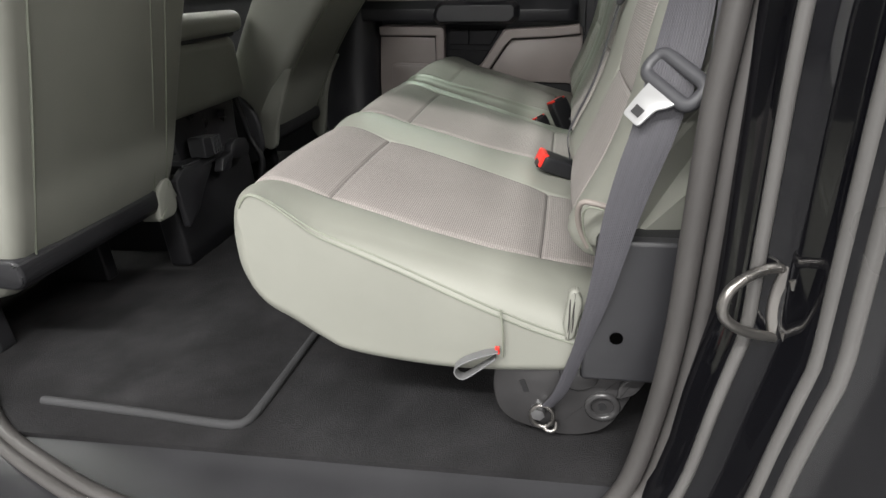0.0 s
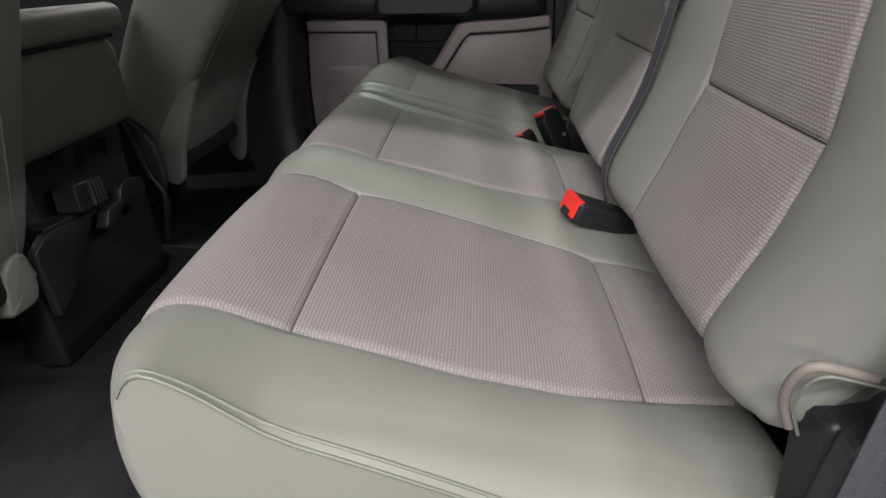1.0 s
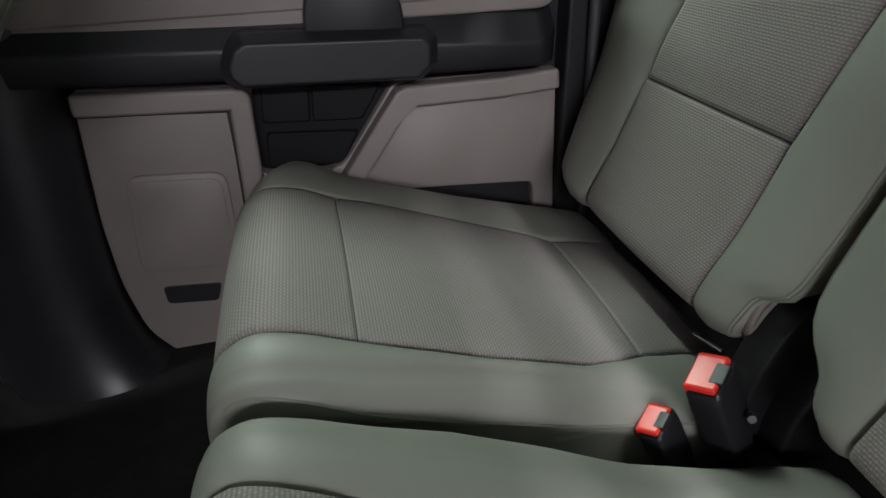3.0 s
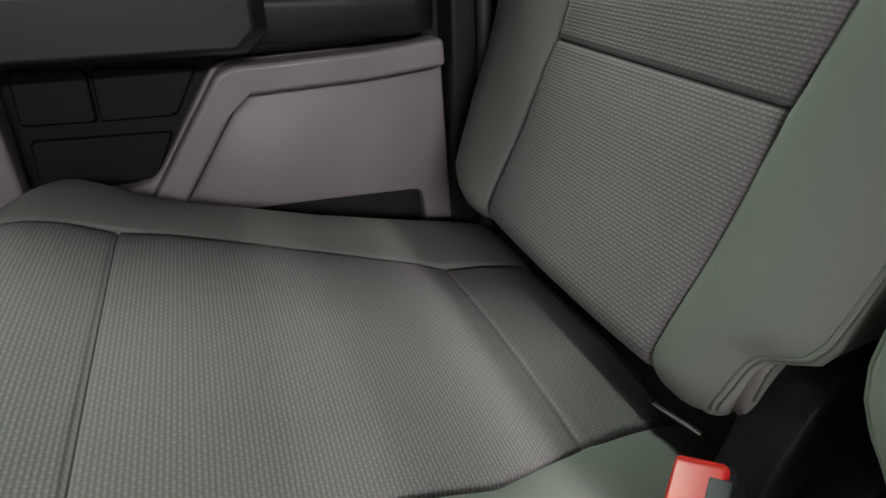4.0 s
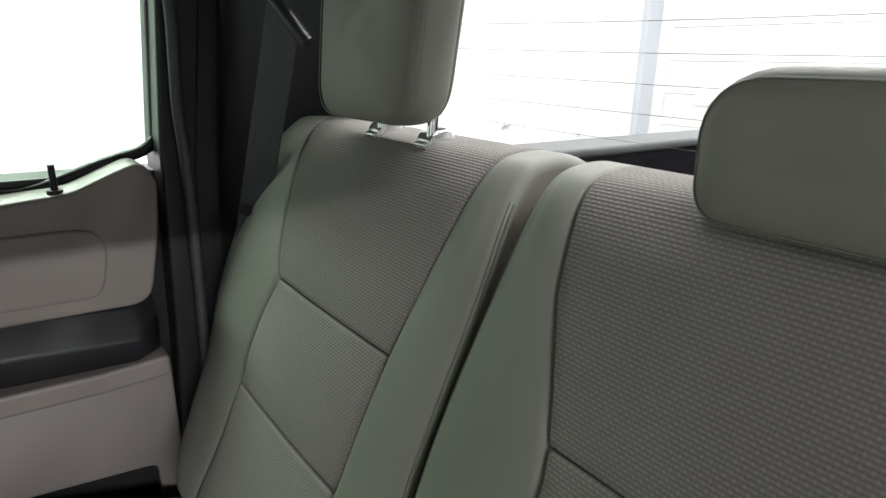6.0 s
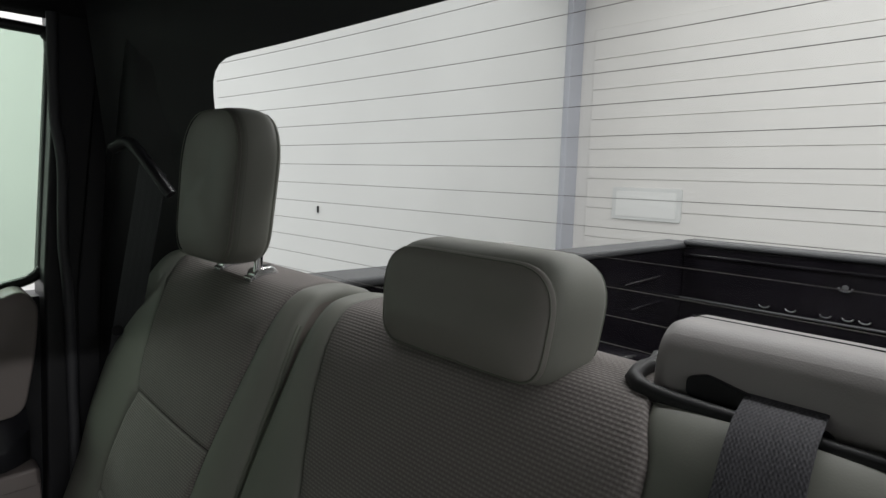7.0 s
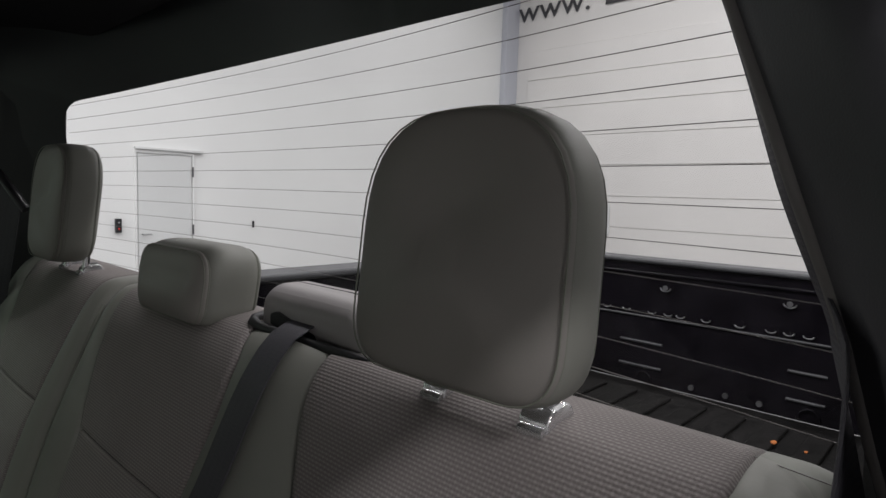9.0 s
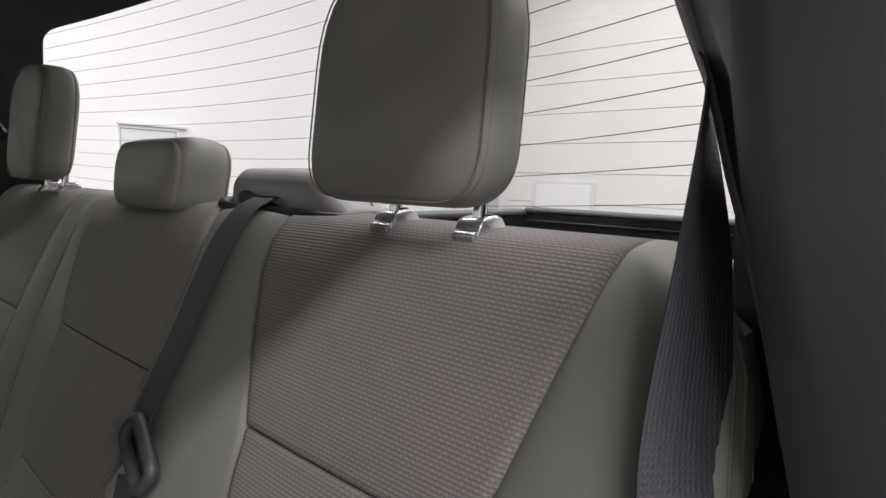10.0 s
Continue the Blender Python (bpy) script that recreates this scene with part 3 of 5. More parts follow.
def headrest(name, label, y, w, z0, z1, x0, depth, posts, taper=0.0, r=0.06, soft=0.02, belly=0.002):
    rest = empty(name, label, "headrest", "rear headrests", at=(x0 + 0.04, y, z0))
    h = z1 - z0
    outline = round_poly([(-w / 2 + taper, 0), (w / 2 - taper, 0), (w / 2, h), (-w / 2, h)], [r * 0.5, r * 0.5, r, r], 8)
    m0 = min(w, h) / 2
    s0, s1 = soft, depth - 0.010
    # crowned front panel, sewn to a gusset, sewn to the rear panel
    rings = [(s0 * (1 - (1 - f ** 3.5) ** 0.6) - 0.001, m0 * (1 - f)) for f in (0.2, 0.4, 0.55, 0.68, 0.78, 0.86, 0.92, 0.96, 0.985)]
    rings += [(s0 - 0.0015, 0.0008), (s0, 0.0022), (s0 + 0.0015, 0.0004)]
    rings += [(s0 + (s1 - s0) * f, -belly * math.sin(math.pi * f) ** 0.8) for f in (0.15, 0.3, 0.5, 0.7, 0.85)]
    rings += [(s1 - 0.0015, 0.0008), (s1, 0.0028), (s1 + 0.0015, 0.0014), (s1 + 0.005, 0.004), (s1 + 0.008, 0.010), (depth, 0.45 * m0)]

    def spot(u, v, dx, ins):
        return (dx - 0.04 + 0.10 * (v - h / 2), u * (1 - 2 * ins / w), h / 2 + (v - h / 2) * (1 - 2 * ins / h))
    m = len(outline)
    for name_, span, cap, fabric, text in (("front_panel", rings[:11], 0, HEAD_VINYL, "taupe vinyl front panel"), ("pad", rings[10:], -1, VINYL, "sage vinyl gusset and rear panel")):
        bm = bmesh.new()
        loops = [[bm.verts.new(spot(u, v, dx, ins)) for u, v in outline] for dx, ins in span]
        for a, b in zip(loops, loops[1:]):
            for i in range(m):
                bm.faces.new((a[i], a[(i + 1) % m], b[(i + 1) % m], b[i]))
        bm.faces.new(loops[cap])
        part(name_, bm, fabric, rest, text)
    for dx, ins, fat in ((s0, 0.0020, 0.0012), (s0 - 0.0062, 0.0022, 0.0007), (s0 + 0.006, -0.0002, 0.0007), (s1, 0.0024, 0.0012)):
        part("sewn_seam", tube_bm([spot(u, v, dx, ins) for u, v in outline], fat, 6, closed=True), VINYL_SEAM, rest)
    for dy in posts:
        bm = tube_bm([(0.012, dy, 0.03), (0.006, dy, -0.05)], 0.0058, 14)
        part("post", bm, CHROME, rest, "chrome post")
    return rest


headrest("headrest", "raised taupe and sage vinyl headrest on two chrome posts", 0.2715, 0.192, 0.912, 1.108, 0.656, 0.058, (-0.0575, 0.0365), -0.002, 0.085, 0.012)
headrest("headrest", "raised taupe and sage vinyl headrest on two chrome posts", 1.235, 0.208, 0.910, 1.114, 0.648, 0.070, (-0.069, 0.031), 0.012, 0.085, 0.012)
headrest("headrest", "low wide taupe and sage vinyl middle headrest", 0.757, 0.203, 0.881, 0.971, 0.664, 0.086, (-0.04, 0.04), 0.010, 0.045, 0.013, 0.005)


def post_guide(y):
    g = empty("headrest_guide", "satin silver plastic guide collar on the backrest top", "headrest guide", "headrest guides", at=(0.714, y, 0.887))
    side = round_poly([(-0.022, -0.008), (-0.026, 0.005), (-0.020, 0.015), (0.002, 0.018), (0.010, 0.010), (0.012, -0.008)], 0.006, 4)
    part("collar", prism_bm(side, -0.0125, 0.0125, XZ, 0.002), GUIDE_METAL, g)
    part("release_button", prism_bm(round_poly([(-0.028, -0.006), (-0.030, 0.003), (-0.025, 0.006), (-0.021, -0.006)], 0.0015, 2), -0.0105, 0.0105, XZ, 0.001), GUIDE_METAL, g)
    part("post_hole", tube_bm([(-0.004, 0, 0.012), (-0.004, 0, 0.0182)], 0.0078, 14), RUBBER_BLACK, g)
    return g


for gy in (0.214, 0.308, 1.172, 1.274):
    post_guide(gy)


def end_piping(seat, ends, sign, sb=0.0, lift=0.0, lines=2, crease=end_crease, radius=end_radius):
    """Sewn double seam along the rounded end of a cushion."""
    rows = [(p, nv) for p, nv in profile_frames(CUSHION, 0.012) if nv.y > 0.55 and p.x < 0.50 and p.y > 0.22]
    for name, width in (("piping", 0.0), ("topstitch", 0.008))[:lines]:
        pts = []
        for p, nv in rows:
            r = radius(p.x)
            q0 = crease(p, nv)
            turn = min(math.pi / 2, q0 + width / r)
            inset = r * (1 - math.sin(turn))
            gap = r * (math.cos(q0) - math.cos(turn))
            dx, dz = nose_shift(p.x - nv.x * inset, nv, sb, lift, gap)
            pts.append((p.x - nv.x * inset + dx, lerp_table(ends, p.x) - sign * gap, p.y - nv.y * inset + dz))
        part(name, tube_bm(pts, 0.0016, 6), VINYL_SEAM, seat)


end_piping(bench_wide, W_NEAR, -1, 0.055, 0.021, 2, door_crease, door_radius)
end_piping(bench_wide, W_FAR, 1, lines=1)
end_piping(bench_narrow, S_NEAR, -1, lines=1)


def back_end_seam(seat, ends, sign, q, z0, z1, r=0.025, step=0.012, slide=0.0):
    """A topstitched line along the rounded end of a backrest."""
    pts = []
    for p, nv in profile_frames(BACK, step):
        if nv.x < -0.2 and z0 < p.y < z1:
            turn = q - slide * min(1.0, max(0.0, (p.y - 0.42) / 0.08))
            inset = r * (1 - math.sin(turn))
            pts.append((p.x - nv.x * inset, lerp_table(ends, p.y) - sign * r * (1 - math.cos(turn)), p.y - nv.y * inset))
    part("topstitch", tube_bm(pts, 0.0013, 6), VINYL_SEAM, seat)


for q in (0.45, 0.75):
    back_end_seam(bench_wide, NEAR_END, -1, q, 0.46, 0.86)
    back_end_seam(bench_wide, WIDE_END, 1, q, 0.37, 0.86, 0.014, 0.005)
    back_end_seam(bench_narrow, NARROW_END, -1, q + 0.12, 0.352, 0.86, 0.013, 0.005, 0.30)
# taupe padding in the cut-back lower corner of the narrow back, with its stitched arch
arch = [(0.494, 0.350), (0.492, 0.374), (0.499, 0.394), (0.514, 0.405)]
part("corner_padding", prism_bm(round_poly(arch + [(0.57, 0.405), (0.57, 0.345)], [0.008, 0.03, 0.03, 0.02, 0.01, 0.01], 4), 1.062, 1.090, XZ, 0.007, 3), SIDE_VINYL, bench_narrow, "taupe padded lower corner")
part("corner_stitch", tube_bm(spline([(x + 0.005, 1.0615, z - 0.005) for x, z in arch[1:]] + [(0.535, 1.0615, 0.400)], 0.006), 0.0013, 6), VINYL_SEAM, bench_narrow)
loop = [(0.490, -0.022, 0.362), (0.479, -0.029, 0.392), (0.477, -0.040, 0.420), (0.483, -0.047, 0.433), (0.498, -0.049, 0.431), (0.520, -0.050, 0.424)]
part("corner_piping", tube_bm(spline(loop, 0.006), 0.0038, 8), SIDE_VINYL, bench_wide, "rolled corner piping")
part("corner_stitch", tube_bm(spline([(x + 0.006, y - 0.003, z - 0.006) for x, y, z in loop], 0.006), 0.0013, 6), VINYL_SEAM, bench_wide)


# ---- the cab ----
ROOF = 1.36
FLOOR = 0.062
tagged(part("floor", box_bm(-1.7, 0.86, -0.12, 1.66, -0.02, FLOOR), CARPET), "black carpeted cab floor", "floor", kind="structure")
tagged(part("wall_rear", prism_bm([(-0.13, -0.06), (1.65, -0.06), (1.65, 0.84), (-0.13, 0.84)], 0.83, 0.90, YZ), HEADLINER), "dark trimmed rear cab wall under the window", "wall", kind="structure")
tagged(part("ceiling", prism_bm(round_poly([(-1.5, ROOF), (0.62, ROOF), (0.70, ROOF - 0.02), (0.745, ROOF - 0.045), (0.76, ROOF - 0.02), (0.78, ROOF + 0.05), (-1.5, ROOF + 0.05)], 0.02, 3), -0.10, 1.62, XZ), HEADLINER), "dark headliner over the cab", "ceiling", kind="structure")
tagged(part("wall_front", box_bm(-1.72, -1.66, -0.10, 1.66, -0.06, 0.70), BLACK), "plain black dash wall", "wall", kind="structure")
tagged(part("wall_side_near", box_bm(-1.70, -0.75, -0.16, -0.11, -0.06, 0.82), BLACK), "plain black front door lining", "wall", kind="structure")
tagged(part("wall_side_far", box_bm(-1.70, -0.36, 1.66, 1.72, -0.06, 0.82), BLACK), "plain black front door lining", "wall", kind="structure")
tagged(part("roof_rail_far", box_bm(-1.70, 0.80, 1.60, 1.68, 1.28, ROOF + 0.05, 0.02), HEADLINER), "dark roof rail over the doors", "trim", kind="structure")
tagged(part("roof_rail_near", box_bm(-1.70, 0.80, -0.16, -0.08, 1.30, ROOF + 0.05, 0.02), HEADLINER), "dark roof rail over the doors", "trim", kind="structure")


# front panes out of view, added to tint the light that enters there
for name, label, corners in (("window_windscreen", "sloping faintly tinted windscreen", [(-1.68, -0.10, 0.70), (-1.68, 1.62, 0.70), (-1.49, 1.62, 1.37), (-1.49, -0.10, 1.37)]),
                             ("window_front_near", "faintly tinted front door glass", [(-1.66, -0.135, 0.82), (-0.75, -0.135, 0.82), (-0.72, -0.10, 1.32), (-1.50, -0.10, 1.32)]),
                             ("window_front_far", "faintly tinted front door glass", [(-1.66, 1.69, 0.82), (-0.40, 1.69, 0.82), (-0.30, 1.65, 1.30), (-1.50, 1.65, 1.30)])):
    bm = bmesh.new()
    bm.faces.new([bm.verts.new(c) for c in corners])
    tagged(part(name, bm, FRONT_GLASS, smooth=False), label, "window", kind="structure")


# rear window: gently curved glass, ends forward
def glass_x(y, z):
    return 0.885 - 0.13 * abs((y - 0.76) / 0.66) ** 2 - 0.10 * (z - 0.85)


rear_window = empty("window_rear", "curved rear window with printed defroster lines", "window", kind="structure")
W_OUT = round_poly([(0.03, 0.83), (1.40, 0.83), (1.388, 1.205), (1.08, 1.233), (0.72, 1.242), (0.36, 1.223), (0.04, 1.178)], [0.05, 0.05, 0.05, 0.2, 0.2, 0.2, 0.05], 5)
bm = bmesh.new()
cols, rws = 40, 10
vs = [[bm.verts.new((glass_x(-0.02 + 1.49 * i / cols, 0.80 + 0.50 * j / rws), -0.02 + 1.49 * i / cols, 0.80 + 0.50 * j / rws)) for j in range(rws + 1)] for i in range(cols + 1)]
for i in range(cols):
    for j in range(rws):
        bm.faces.new((vs[i][j], vs[i + 1][j], vs[i + 1][j + 1], vs[i][j + 1]))
me = bpy.data.meshes.new("pane")
for f in bm.faces:
    f.normal_update()
    if f.normal.x > 0:
        f.normal_flip()
bm.to_mesh(me)
bm.free()
pane = finish("pane", me, GLASS, rear_window, "clear curved glass")
pane.visible_shadow = False
for k in range(13):
    z = 1.2274 - 0.0303 * k
    pts = []
    for i in range(31):
        y = 0.04 + 1.345 * i / 30
        zz = z - 0.38 * (z - 1.035) * (y - 0.76) ** 2
        pts.append((glass_x(y, zz) - 0.002, y, zz))
    part("defroster_line", tube_bm(pts, 0.0004, 4), DEFROST, rear_window, "thin brown printed line")
# dark frame round the glass: a curved band with the opening cut out
bm = bmesh.new()
ring_in, ring_mid = [], []
for (y, z) in W_OUT:
    ring_in.append(bm.verts.new((glass_x(y, z) - 0.006, y, z)))
    cy, cz = 0.76, 1.05
    d = Vector((y - cy, z - cz))
    k = min(0.84 / max(1e-6, abs(d.x)), 0.32 / max(1e-6, abs(d.y)))
    oy, oz = cy + d.x * k, cz + d.y * k
    ring_mid.append(bm.verts.new((glass_x(oy, oz) - 0.03, oy, oz)))
for i in range(len(W_OUT)):
    j = (i + 1) % len(W_OUT)
    bm.faces.new((ring_in[i], ring_in[j], ring_mid[j], ring_mid[i]))
part("window_frame", bm, BLACK, rear_window, "black window surround")


RIM_LINE = [(0.70, -0.040), (0.80, -0.012), (0.85, 0.0), (0.90, 0.014), (0.936, 0.026), (0.982, 0.039), (1.015, 0.051), (1.052, 0.066), (1.10, 0.084), (1.167, 0.110), (1.26, 0.146), (1.40, 0.20)]


# C-pillar trims, mirrored about the middle of the cab
def c_pillar(name, flip, table):
    f = (lambda y: MIRROR - y) if flip else (lambda y: y)
    bm = bmesh.new()
    rows = []
    for z, dx, e, e2 in table:
        if flip:
            plan = [(0.612 + dx, -0.116), (0.600 + dx, -0.10), (0.606 + dx, e2 - 0.022), (0.622 + dx, e2), (0.70 + dx * 0.6, max(e2, e - 0.016)), (0.728, max(e2, e)), (0.738, e - 0.004), (0.742, e - 0.03), (0.742, -0.116), (0.65 + dx, -0.116)]
        else:
            e = lerp_table(RIM_LINE, z)
            lip = min(e2, e - 0.012)
            plan = [(0.612 + dx, -0.116), (0.600 + dx, -0.10), (0.606 + dx, lip - 0.022), (0.622 + dx, lip), (0.664 + dx * 0.3, max(lip, e - 0.012)), (0.676 + dx * 0.2, e - 0.002), (0.684 + dx * 0.2, e), (0.690 + dx * 0.2, e - 0.003), (0.692 + dx * 0.2, -0.116), (0.65 + dx, -0.116)]
        rows.append([bm.verts.new((x, f(y), z)) for x, y in plan])
    m = len(plan)
    for a, b in zip(rows, rows[1:]):
        for i in range(m):
            bm.faces.new((a[i], a[(i + 1) % m], b[(i + 1) % m], b[i]))
    bm.faces.new(rows[0])
    bm.faces.new(rows[-1])
    bmesh.ops.recalc_face_normals(bm, faces=bm.faces[:])
    # same plastic on both sides; the far trim's shade is put in as blacker colour
    return tagged(part(name, bm, BLACK if flip else PILLAR_LIT), "dark moulded pillar trim beside the rear window", "pillar trim", kind="structure")


NEAR_TRIM = ((-0.06, -0.02, 0.0, -0.105), (0.30, -0.01, 0.0, -0.105), (0.60, 0.0, 0.0, -0.10), (0.70, 0.004, 0.0, -0.065), (0.76, 0.004, 0.002, -0.026), (0.80, 0.004, 0.006, -0.015), (0.85, 0.004, 0.018, -0.009), (0.90, 0.006, 0.032, 0.0), (0.935, 0.008, 0.041, 0.008),
             (0.985, 0.016, 0.055, 0.018), (1.035, 0.024, 0.073, 0.026), (1.065, 0.028, 0.085, 0.034), (1.09, 0.030, 0.097, 0.044), (1.135, 0.032, 0.115, 0.062), (1.167, 0.034, 0.127, 0.074), (1.26, 0.04, 0.165, 0.11), (1.40, 0.045, 0.22, 0.16))
FAR_TRIM = ((-0.06, -0.02, 0.02, -0.09), (0.60, 0.0, 0.025, -0.08), (0.85, 0.012, 0.06, -0.06), (1.0, 0.024, 0.085, -0.035), (1.10, 0.03, 0.105, -0.01), (1.20, 0.034, 0.118, 0.01), (1.40, 0.045, 0.13, 0.02))
near_trim = c_pillar("pillar_trim_near", False, NEAR_TRIM)
# the light caught by the trim's rim, put in as a paler tube
part("lit_rim", tube_bm(spline([(0.680 + 0.2 * lerp_table([(0.70, 0.004), (1.40, 0.045)], z), y - 0.001, z) for z, y in RIM_LINE[1:-1]], 0.02), 0.0050, 10), RIM_LIGHT, near_trim, "pillar edge with its light painted pale grey")
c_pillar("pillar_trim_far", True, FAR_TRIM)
tagged(part("corner_far", box_bm(0.56, 0.70, 1.625, 1.74, -0.06, 1.40), BLACK), "black cab corner behind the door", "body panel", kind="structure")

# ---- far rear door ----
door = empty("door_far", "closed rear door with taupe and black inner trim", "door", kind="structure", at=(0, 0, 0))
D = 1.635
part("door_shell", prism_bm([(-0.36, 0.03), (0.53, 0.03), (0.53, 0.80), (-0.36, 0.80)], D + 0.03, D + 0.10, XZ), BLACK, door)
lower = round_poly([(-0.258, 0.556), (-0.003, 0.536), (-0.016, 0.386), (0.118, 0.374), (0.222, 0.512), (0.508, 0.506), (0.512, 0.20), (0.472, 0.20), (0.468, 0.297), (0.30, 0.313), (0.14, 0.325), (0.10, 0.03), (-0.17, 0.018), (-0.232, 0.044), (-0.276, 0.110), (-0.290, 0.215), (-0.286, 0.335), (-0.270, 0.468)], [0.012, 0.012, 0.014, 0.03, 0.012, 0.02, 0.01, 0.01, 0.014, 0.02, 0.03, 0.05, 0.03, 0.03, 0.03, 0.03, 0.03, 0.03], 5)
part("lower_panel", prism_bm(lower, D, D + 0.035, XZ, 0.004), TAUPE, door, "taupe moulded lower panel")


def rim(points, width, y, name="raised_rim"):
    bm = bmesh.new()
    pts = [Vector(p) for p in points]
    left, right = [], []
    for i, p in enumerate(pts):
        a, b = pts[max(i - 1, 0)], pts[min(i + 1, len(pts) - 1)]
        d = (b - a).normalized()
        nrm = Vector((-d.y, d.x))
        left.append(p)
        right.append(p - nrm * width)
    outline = left + list(reversed(right))
    # shade under the raised rim, put in as a dark tube
    part("groove_shade", tube_bm(spline([(q.x, D - 0.002, q.y) for q in right], 0.012), 0.006, 8), SEAM_AND_SHADE, door)
    return part(name, prism_bm([tuple(q) for q in outline], y, D + 0.005, XZ, 0.006, 3), TAUPE, door)


rim([(-0.258, 0.553), (-0.15, 0.545), (-0.012, 0.535), (-0.004, 0.522), (-0.010, 0.42), (-0.020, 0.28)], 0.034, D - 0.024)
rim([(0.103, 0.350), (0.14, 0.398), (0.222, 0.505), (0.24, 0.511), (0.40, 0.508), (0.50, 0.512)], 0.034, D - 0.036)
sp = round_poly([(-0.226, 0.414), (-0.070, 0.400), (-0.080, 0.225), (-0.250, 0.232)], 0.026, 5)
part("speaker_surround", prism_bm(sp, D - 0.006, D + 0.004, XZ, 0.003), TAUPE, door)
spi = round_poly([(-0.216, 0.404), (-0.080, 0.391), (-0.090, 0.234), (-0.238, 0.241)], 0.020, 5)
part("speaker_grille", prism_bm(spi, D - 0.008, D, XZ, 0.001), TAUPE, door)
part("pocket_slot", prism_bm(round_poly([(-0.226, 0.200), (-0.126, 0.190), (-0.140, 0.154), (-0.226, 0.164)], 0.008, 3), D - 0.003, D + 0.004, XZ, 0.001), BLACK, door)
part("storage_nook", prism_bm([(-0.005, 0.54), (0.23, 0.52), (0.125, 0.37), (-0.018, 0.38)], D + 0.022, D + 0.032, XZ), NOOK, door, "deep black storage nook")
for name, plate in (("switch_plate", [(0.010, 0.528), (0.086, 0.5205), (0.0795, 0.460), (0.003, 0.467)]), ("pocket_plate", [(0.090, 0.520), (0.203, 0.509), (0.166, 0.454), (0.0835, 0.4597)]), ("lower_pocket_plate", [(0.005, 0.449), (0.157, 0.435), (0.124, 0.380), (-0.002, 0.390)])):
    part(name, prism_bm(round_poly(plate, 0.005, 3), D + 0.012, D + 0.026, XZ, 0.003, 1), NOOK, door)
# armrest band: a faceted moulding with a chamfered rear end
stations = [(-0.31, 0.660, 0.620, 0.576, 0.0), (-0.247, 0.656, 0.616, 0.572, 0.0), (0.10, 0.636, 0.590, 0.547, 0.0), (0.30, 0.620, 0.576, 0.533, 0.0), (0.452, 0.610, 0.564, 0.526, 0.0), (0.474, 0.609, 0.572, 0.524, 0.020), (0.492, 0.611, 0.580, 0.522, 0.040)]
bm = bmesh.new()
rows = []
for x, zt, zm, zb, cut in stations:
    yf = D - 0.066 + cut
    rows.append([bm.verts.new(c) for c in ((x, D + 0.02, zt), (x, yf + 0.034, zt), (x, yf + 0.026, zt - 0.005), (x, yf + 0.004, zm + 0.003), (x, yf, zm - 0.004), (x, yf + 0.004, zb + 0.008), (x, yf + 0.010, zb), (x, D + 0.02, zb))])
for a, b in zip(rows, rows[1:]):
    for i in range(8):
        bm.faces.new((a[i], a[(i + 1) % 8], b[(i + 1) % 8], b[i]))
bm.faces.new(rows[0])
bm.faces.new(rows[-1])
part("armrest_band", bm, ARMREST, door, "charcoal faceted armrest band")
part("lock_button", tube_bm([(-0.082, D - 0.030, 0.652), (-0.082, D - 0.030, 0.657)], 0.012, 12, 0.6), BLACK, door)
pull = [(-0.018, 0.548), (0.258, 0.532), (0.284, 0.552), (0.286, 0.592), (0.272, 0.606), (0.002, 0.624), (-0.016, 0.612), (-0.030, 0.585), (-0.030, 0.565)]
inner = [(-0.002, 0.556), (0.248, 0.541), (0.268, 0.558), (0.269, 0.586), (0.258, 0.597), (0.012, 0.613), (-0.004, 0.603), (-0.014, 0.582), (-0.014, 0.570)]
bm = bmesh.new()
tiers = [[bm.verts.new((x, yy, z)) for x, z in ring] for ring, yy in ((pull, D - 0.02), (pull, D - 0.078), (inner, D - 0.105))]
for a, b in zip(tiers, tiers[1:]):
    for i in range(9):
        bm.faces.new((a[i], a[(i + 1) % 9], b[(i + 1) % 9], b[i]))
bm.faces.new(tiers[0])
bm.faces.new(tiers[2])
bmesh.ops.recalc_face_normals(bm, faces=bm.faces[:])
bmesh.ops.bevel(bm, geom=bm.edges[:], offset=0.004, segments=2, profile=0.5, affect="EDGES")
part("pull_handle", bm, ARMREST, door, "charcoal pull handle")
part("handle_stem", prism_bm(round_poly([(0.092, 0.590), (0.240, 0.590), (0.238, 0.632), (0.226, 0.690), (0.112, 0.698), (0.096, 0.640)], 0.008, 3), D - 0.076, D - 0.02, XZ, 0.006, 3), BLACK, door)
upper = round_poly([(-0.34, 0.63), (0.484, 0.61), (0.505, 0.72), (0.512, 0.80), (0.49, 0.828), (0.44, 0.808), (0.40, 0.79), (0.30, 0.782), (-0.34, 0.782)], [0.02, 0.03, 0.03, 0.03, 0.03, 0.02, 0.03, 0.03, 0.02], 4)
part("upper_panel", prism_bm(upper, D - 0.045, D + 0.04, XZ, 0.006, 3), TAUPE, door, "taupe moulded upper panel")
ins = round_poly([(-0.30, 0.65), (0.42, 0.635), (0.435, 0.70), (0.425, 0.735), (0.39, 0.74), (-0.30, 0.745)], 0.02, 4)
part("upper_inset", prism_bm(ins, D - 0.050, D - 0.03, XZ, 0.004, 2), TAUPE, door)
part("lock_pin", tube_bm([(0.384, D - 0.030, 0.775), (0.384, D - 0.030, 0.828)], 0.0045, 10), BLACK, door)
